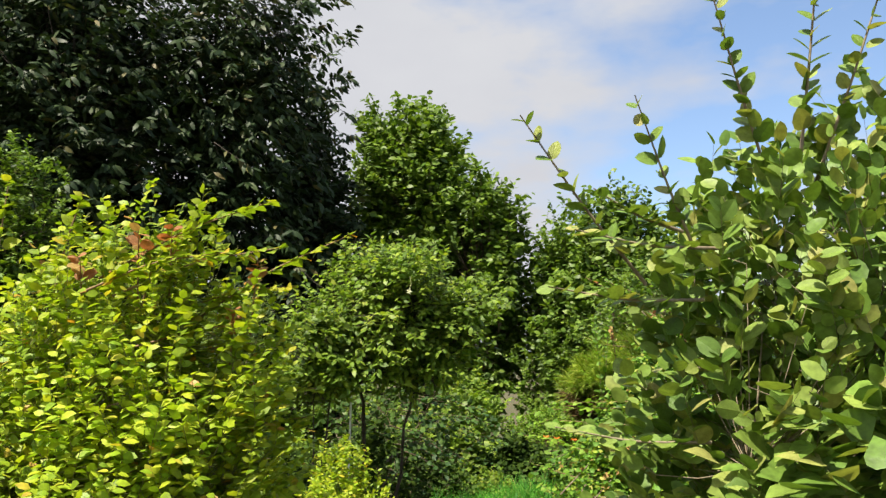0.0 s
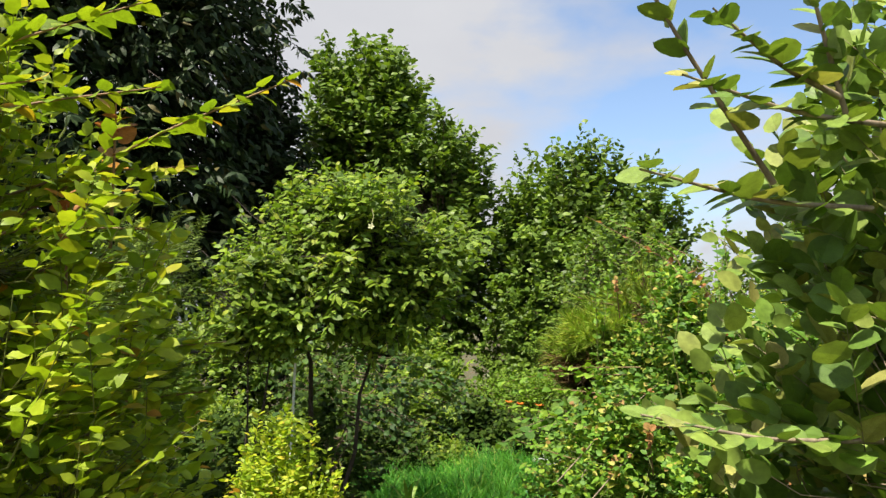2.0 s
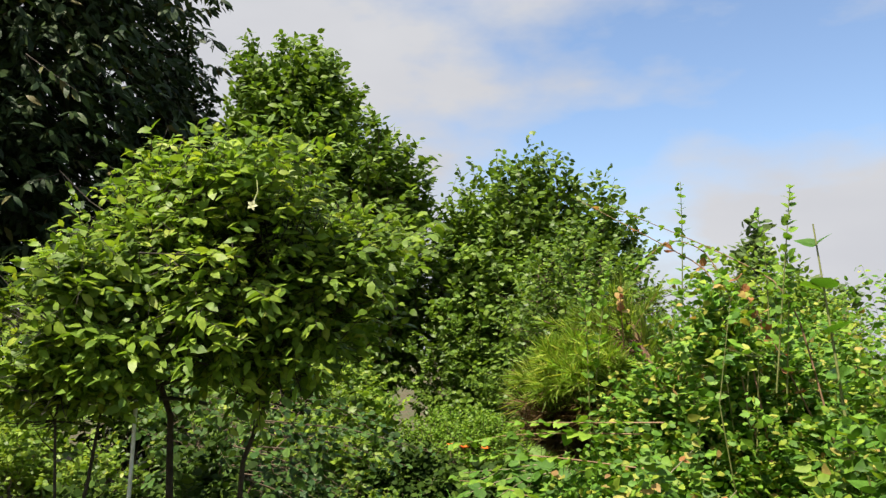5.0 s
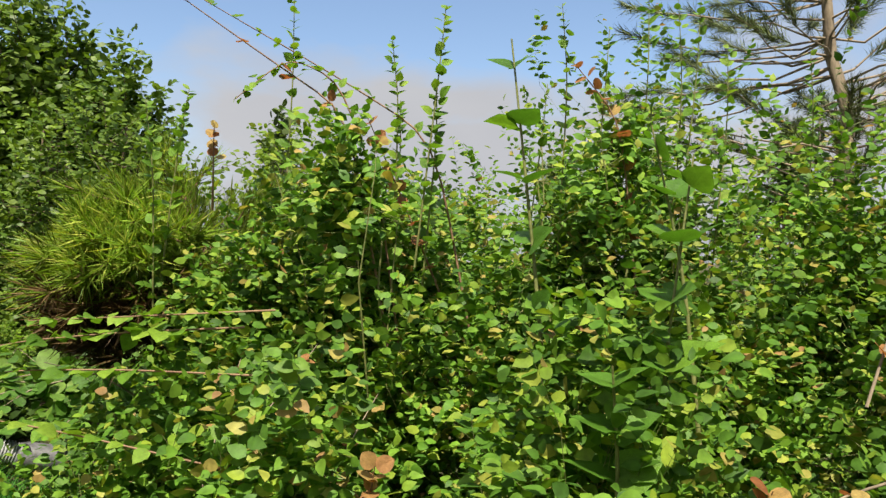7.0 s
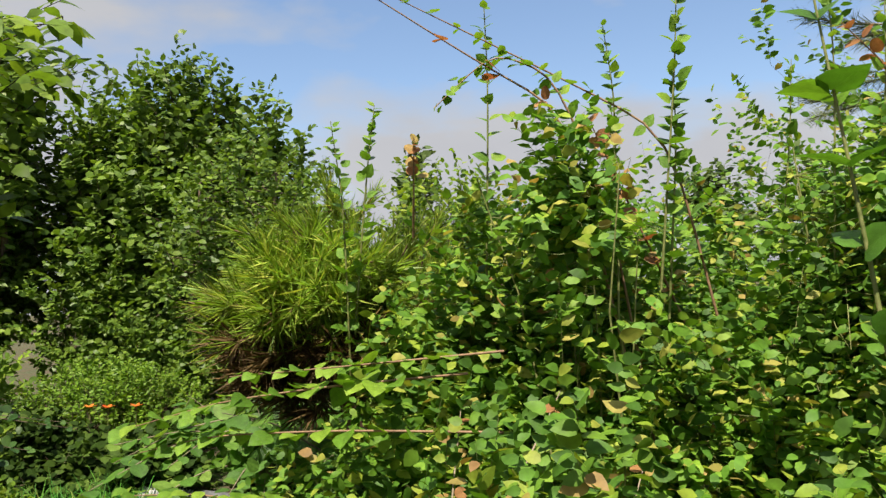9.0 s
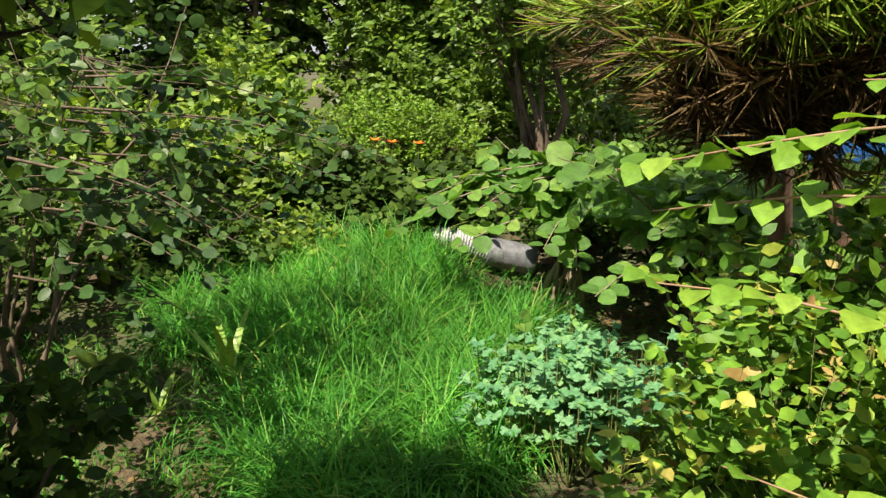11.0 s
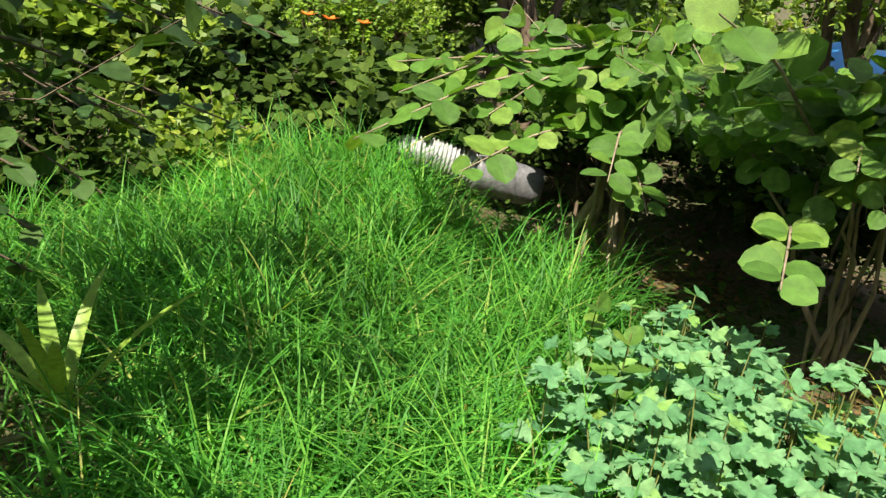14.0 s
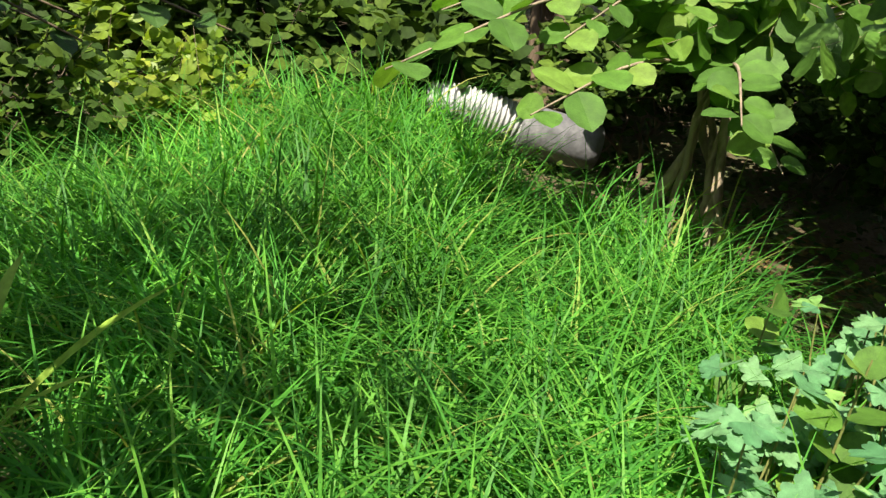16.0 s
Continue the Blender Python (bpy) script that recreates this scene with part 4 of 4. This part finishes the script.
for k, (p, q, n, s) in enumerate([((1.75, 8.0, 0.8), (0.85, 7.75, 0.6), 9, 0.1), ((1.8, 8.05, 0.85), (1.05, 7.95, 0.7), 8, 0.1), ((1.8, 7.95, 0.8), (1.3, 7.8, 0.66), 7, 0.1), ((1.8, 7.9, 0.6), (1.15, 7.65, 0.52), 6, 0.105), ((1.85, 7.85, 0.6), (1.5, 7.4, 0.55), 6, 0.1), ((1.8, 8.0, 0.75), (1.05, 8.05, 0.78), 8, 0.095), ((1.9, 7.1, 0.5), (1.35, 6.6, 0.58), 6, 0.095), ((1.9, 7.1, 0.75), (1.3, 6.85, 1.05), 4, 0.12), ((1.9, 7.9, 0.5), (1.7, 7.45, 0.42), 5, 0.1), ((2.2, 7.2, 0.7), (1.72, 6.8, 0.74), 6, 0.09), ((2.3, 7.1, 0.6), (2.0, 6.62, 0.56), 6, 0.09), ((2.2, 7.3, 0.55), (1.82, 6.98, 0.48), 5, 0.085), ((2.4, 7.0, 0.75), (2.15, 6.5, 0.7), 6, 0.09)]):
    shoot("snowbell_branch", [p, (np.array(p) + np.array(q)) / 2 + [0, 0, 0.05], q], 0.006, n, s, LEAF_ROUND, BARK_GREY, "thin branch with large round pale green leaves", seed=520 + k, group="snowbell branches", rise=0.35, shrink=0.15)


def grass_patch(name, rng, xy, length, width, mat, label, lean=0.5):
    n = len(xy)
    seg = 6
    ang = rng.uniform(0, 2 * math.pi, n)
    out = np.stack([np.cos(ang), np.sin(ang), np.zeros(n)], 1)
    side = np.stack([-np.sin(ang), np.cos(ang), np.zeros(n)], 1)
    L = length * rng.uniform(0.5, 1.25, n)
    a0 = rng.uniform(0.05, 0.6, n)
    bow = lean * rng.uniform(0.3, 1.9, n)
    w = width * rng.uniform(0.6, 1.4, n)
    c = np.stack([xy[:, 0], xy[:, 1], height(xy[:, 0], xy[:, 1]) - 0.01], 1)
    floor = c[:, 2] + 0.012
    twist = rng.normal(0, 0.6, n)
    vs = []
    for i in range(seg + 1):
        t = i / seg
        ww = (w * (1 - t ** 2.2) + 0.0003)[:, None]
        s = side * np.cos(twist * t)[:, None] + out * np.sin(twist * t)[:, None]
        vs += [c - s * ww * 0.5, c + s * ww * 0.5]
        a = a0 + bow * t
        c = c + out * (np.sin(a) * L / seg)[:, None]
        c[:, 2] = np.maximum(c[:, 2] + np.cos(a) * L / seg, floor)
    V = np.stack(vs, 1)
    q = np.array([(2 * i, 2 * i + 1, 2 * i + 3, 2 * i + 2) for i in range(seg)])
    F = (q[None] + (np.arange(n) * 2 * (seg + 1))[:, None, None]).reshape(-1, 4)
    return tagged(mesh_object(name, V.reshape(-1, 3), F, mat), label, "grass", kind="stuff")


def inside(rng, n, cx, cy, rx, ry, turn=0.0):
    r, a = np.sqrt(rng.uniform(0, 1, n)), rng.uniform(0, 2 * math.pi, n)
    r = r * (1 + 0.12 * np.sin(3 * a + 1) + 0.08 * np.sin(7 * a))
    x, y = r * np.cos(a) * rx, r * np.sin(a) * ry
    c, s = math.cos(turn), math.sin(turn)
    return np.stack([cx + x * c - y * s, cy + x * s + y * c], 1)


_rng = np.random.default_rng(5)
_t = np.concatenate([inside(_rng, 1000, 0.85, 7.6, 0.76, 1.5, -0.12), inside(_rng, 330, 0.2, 8.5, 0.5, 0.85)])
_xy = np.repeat(_t, 22, axis=0) + _rng.normal(0, 0.03, (len(_t) * 22, 2))
_xy = _xy[~((_xy[:, 0] > 1.25 + 0.25 * _rng.uniform(size=len(_xy))) & (_xy[:, 1] > 7.9)) & (_xy[:, 1] > 6.3)]
grass_patch("grass_mound", _rng, _xy, 0.4, 0.0062, G_GRASS, "dense mound of long bright green arching grass", 2.3)
_t = inside(_rng, 130, 1.72, 6.4, 0.42, 0.36)
_xy = np.repeat(_t, 12, axis=0) + _rng.normal(0, 0.03, (len(_t) * 12, 2))
grass_patch("pale_grass", _rng, _xy, 0.3, 0.006, G_STRAW, "sparse pale yellowish grass on bare soil", 1.2)
_t = inside(_rng, 420, -0.5, 6.9, 0.6, 1.3)
_xy = np.repeat(_t, 6, axis=0) + _rng.normal(0, 0.03, (len(_t) * 6, 2))
grass_patch("thin_grass", _rng, _xy, 0.15, 0.005, G_GRASS, "thin short grass in shaded soil", 1.0)


def ground_litter():
    """Fallen leaves and low weeds on the soil."""
    rng = np.random.default_rng(8)
    xy = np.concatenate([inside(rng, 1300, -0.2, 6.8, 1.1, 2.0), inside(rng, 1100, 1.9, 6.5, 0.8, 0.7), inside(rng, 800, 1.9, 7.9, 0.5, 0.6)])
    p = np.stack([xy[:, 0], xy[:, 1], height(xy[:, 0], xy[:, 1]) + rng.uniform(0.003, 0.02, len(xy))], 1)
    n = len(p)
    v, f = leaf_cloud(p, rng.normal(size=(n, 3)) * [1, 1, 0.15], np.array([0, 0, 1.0]) + rng.normal(0, 0.25, (n, 3)), rng.uniform(0.02, 0.05, n), OVAL)
    tagged(mesh_object("leaf_litter", v, f, G_NEEDLE_DEAD), "brown fallen leaves on dark soil", "leaf litter", kind="stuff")
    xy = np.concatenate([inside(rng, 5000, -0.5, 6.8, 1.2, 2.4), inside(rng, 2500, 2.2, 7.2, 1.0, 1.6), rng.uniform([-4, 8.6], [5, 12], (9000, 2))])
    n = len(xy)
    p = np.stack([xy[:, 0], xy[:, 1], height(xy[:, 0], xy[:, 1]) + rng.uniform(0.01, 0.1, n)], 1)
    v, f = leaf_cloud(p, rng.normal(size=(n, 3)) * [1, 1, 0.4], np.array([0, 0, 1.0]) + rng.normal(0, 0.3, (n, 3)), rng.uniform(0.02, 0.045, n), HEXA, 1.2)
    # Weeds share the undergrowth green that has shade painted in.
    tagged(mesh_object("ground_weeds", v, f, G_SHADE), "low weeds covering the soil, shade put into their green", "weeds", kind="stuff")


ground_litter()

PIPE = rough_material("pipe_grey", [(0.3, (0.2, 0.2, 0.21)), (0.55, (0.38, 0.38, 0.39)), (0.75, (0.48, 0.47, 0.46))], 9, 0.55, 50, 0.15)
PIPE_DARK = rough_material("pipe_dark", [(0.3, (0.06, 0.06, 0.065)), (0.6, (0.16, 0.16, 0.17)), (0.72, (0.3, 0.29, 0.28))], 16, 0.5, 60, 0.15)


def corrugated_pipe():
    a, b = np.array([1.37, 8.83, 0.28]), np.array([1.72, 8.72, 0.2])
    root = thing("drain_pipe", tuple(a), "pale grey corrugated plastic drain pipe lying in grass", "pipe")
    n = 20 * 6
    t = np.linspace(0, 1, n)
    r = 0.074 + 0.007 * np.clip(1.6 * np.cos(t * 20 * 2 * math.pi), -1, 1)
    v, f = tubes([(bend(a, b, (0, 0, 0.02), n), r)], 28)
    mesh_object("corrugated_tube", v - a, f, PIPE, root, smooth=True)
    d = unit(b - a)
    c = b + d * 0.3
    pts = np.stack([b - d * 0.02, b - d * 0.02, b, b + d * 0.26, c, c, b + d * 0.1])
    v, f = tubes([(pts + np.outer(np.arange(7), d) * 1e-5, [0.07, 0.09, 0.094, 0.092, 0.088, 0.078, 0.075])], 28)
    mesh_object("coupling", v - a, f, PIPE_DARK, root, "dark grey smooth plastic coupling", smooth=True)


corrugated_pipe()


def columbine(x, y, h, seed):
    """A clump of stalks, each with a leaf of three lobed leaflets."""
    rng = np.random.default_rng(seed)
    b = np.array(lift(x, y, 0))
    root = thing("columbine_plant", tuple(b), "columbine clump with blue-green three-part leaves", "plant", "columbines")
    for _ in range(11):
        a, r = rng.uniform(0, 2 * math.pi), rng.uniform(0.02, 0.13)
        top = b + [math.cos(a) * r, math.sin(a) * r, h * rng.uniform(0.55, 1.05)]
        v, f = tubes([(bend((0, 0, 0), top - b, (math.cos(a) * 0.02, math.sin(a) * 0.02, 0.01), 5), np.linspace(0.003, 0.0015, 5))], 4)
        stalk = mesh_object("stalk", v, f, TWIG_GREEN, root, smooth=True)
        tilt = rng.normal(0, 0.36, 2) + [-0.1, -0.2]
        for k in (-1, 0, 1):
            al = np.array([math.cos(a + k * 1.35), math.sin(a + k * 1.35), -0.12])
            place_leaf(stalk, b, LEAF_LOBED, top, al, (tilt[0] + 0.15 * al[0], tilt[1] + 0.15 * al[1], 1), 0.037 * rng.uniform(0.75, 1.25), "leaflet")


LEAF_LOBED = leaf_mesh("leaflet", LOBED, G_BLUE_ONE, 1.25)
_r = np.random.default_rng(90)
for k, (x, y) in enumerate(inside(_r, 50, 1.3, 6.56, 0.34, 0.36, 0.5)):
    columbine(x, y, 0.22 + 0.2 * _r.uniform(), 600 + k)


def strap_plant(x, y, n, length, seed, stalk=None):
    rng = np.random.default_rng(seed)
    b = np.array(lift(x, y, 0.05 if stalk else 0))
    root = thing("strap_leaved_plant", tuple(b), "pale green lily plant with long strap leaves", "plant")
    if stalk:
        v, f = tubes([(bend(np.array(stalk) - b, (0, 0, 0.02), (0, 0, 0.03), 6), np.linspace(0.004, 0.009, 6))], 8)
        mesh_object("stalk", v, f, TWIG_GREEN, root, smooth=True)
    for i in range(n):
        a = i * 2.4 + rng.normal(0, 0.2)
        L, w = length * rng.uniform(0.7, 1.15), 0.04 * rng.uniform(0.8, 1.2)
        up, bow = rng.uniform(0.9, 1.4), rng.uniform(0.3, 1.3)
        c, vs = np.array([0, 0, 0.02]), []
        out, side = np.array([math.cos(a), math.sin(a), 0]), np.array([-math.sin(a), math.cos(a), 0])
        for j in range(9):
            t = j / 8
            ww = w * (0.7 + 0.6 * t) * (1 - t ** 3) + 0.001
            vs += [c - side * ww / 2 + [0, 0, 0.006 * (1 - t)], c, c + side * ww / 2 + [0, 0, 0.006 * (1 - t)]]
            e = up - bow * t
            c = c + (out * math.cos(e) + np.array([0, 0, math.sin(e)])) * L / 8
        f = np.array([q for j in range(8) for q in ((3 * j, 3 * j + 1, 3 * j + 4, 3 * j + 3), (3 * j + 1, 3 * j + 2, 3 * j + 5, 3 * j + 4))])
        mesh_object("strap_leaf", np.array(vs), f, G_CRINUM, root, smooth=True)


strap_plant(0.07, 7.25, 8, 0.42, 95, (-0.25, 7.12, 0.05))
strap_plant(-0.2, 7.2, 6, 0.24, 96)


def weed(x, y, h, seed):
    rng = np.random.default_rng(seed)
    shoot("broad_weed", [lift(x, y, 0), lift(x + 0.01, y, h * 0.5), lift(x + 0.02, y - 0.01, h)], 0.004, 4, 0.07, LEAF_ROUND, TWIG_GREEN, "small weed with soft pale green leaves", "plant", seed, rise=0.4, group="broad weeds", first=0.45, shrink=0.3)


for k, (x, y, h) in enumerate([(1.13, 6.76, 0.42), (0.75, 6.45, 0.16), (1.2, 6.98, 0.4), (1.3, 6.35, 0.2), (0.55, 6.7, 0.14)]):
    weed(x, y, h, 640 + k)

# ---- beyond the clearing ----
plant("azalea_shrub", lift(1.75, 11.8, 0), (1.75, 11.8, 0.52), (1.05, 0.75, 0.58), "rounded clipped yellow-green shrub", "shrub", 1300, 0.2, 12, TINY, 0.05, G_AZALEA, BARK, 6, 0.02, seed=66, up=0.8, depth=0.1, low=-0.6)


def flower_heads():
    rng = np.random.default_rng(67)
    for k, (x, y, z) in enumerate([(1.45, 11.05, 0.66), (1.6, 11.03, 0.64), (0.75, 11.6, 1.05), (1.85, 11.05, 0.62)]):
        b = np.array([x, y, z])
        root = thing("orange_flower", (x, y, z), "orange-red lily flower on a thin stalk", "flower", "orange flowers")
        v, f = tubes([([(0, 0.05, -z + 0.02), (0, 0.02, -z * 0.4), (0, 0, 0)], [0.005, 0.004, 0.004])], 5)
        mesh_object("stalk", v, f, TWIG_GREEN, root)
        for i in range(6):
            a = i * math.pi / 3
            place_leaf(root, b, PETAL, b, (math.cos(a), math.sin(a) - 0.3, 0.5), (0, 0, 1), 0.07, "petal")


PETAL = leaf_mesh("petal", OVAL, leaf_material("petal_orange", [(0.0, (0.7, 0.12, 0.03)), (1.0, (0.75, 0.28, 0.06))], 0.5, 0.3, single=True, glow=(1, 0.8, 0.6)))
flower_heads()
broadleaf("shade_tree", 2.75, 10.2, 0.75, 3.2, 1.2, 1.0, "small tree with forked dark trunk and light green crown", G_BRIGHT, HEXA, 0.075, 700, 10, 68, 0.45, radius=0.05)
broadleaf("shade_tree", 4.3, 9.0, 0.8, 3.0, 1.1, 1.0, "small tree with dark trunk and light green crown", G_MID, HEXA, 0.075, 600, 10, 69, 0.45, radius=0.05)


def blue_tarp():
    root = thing("tarpaulin", lift(5.0, 9.9, 0), "bright blue tarpaulin draped over a low wooden frame", "tarpaulin")
    u = np.linspace(-0.9, 0.9, 31)
    w = np.linspace(-0.35, 0.35, 13)
    U, W = np.meshgrid(u, w, indexing="ij")
    Z = 0.74 - 0.5 * np.abs(W) + 0.02 * np.sin(9 * U + 4 * W) + 0.015 * np.sin(17 * U)
    i = np.arange(30)[:, None] * 13 + np.arange(12)[None]
    f = np.stack([i, i + 13, i + 14, i + 1], -1).reshape(-1, 4)
    ob = mesh_object("sheet", np.stack([U * 0.75 + W * 0.66, W * 0.75 - U * 0.66, Z], -1).reshape(-1, 3), f, TARP, root, smooth=True)
    ob.modifiers.new("thickness", "SOLIDIFY").thickness = 0.004
    for sx in (-0.8, 0.8):
        for sy in (-0.25, 0.25):
            x, y = sx * 0.75 + sy * 0.66, sy * 0.75 - sx * 0.66
            v, f = tubes([([(x, y, -0.02), (x, y, 0.3), (x, y, 0.58)], [0.025, 0.025, 0.024])], 8)
            mesh_object("post", v, f, BARK_GREY, root)


TARP = rough_material("tarp_blue", [(0.3, (0.02, 0.2, 0.5)), (0.7, (0.04, 0.32, 0.72))], 6, 0.45, 30, 0.3)
blue_tarp()
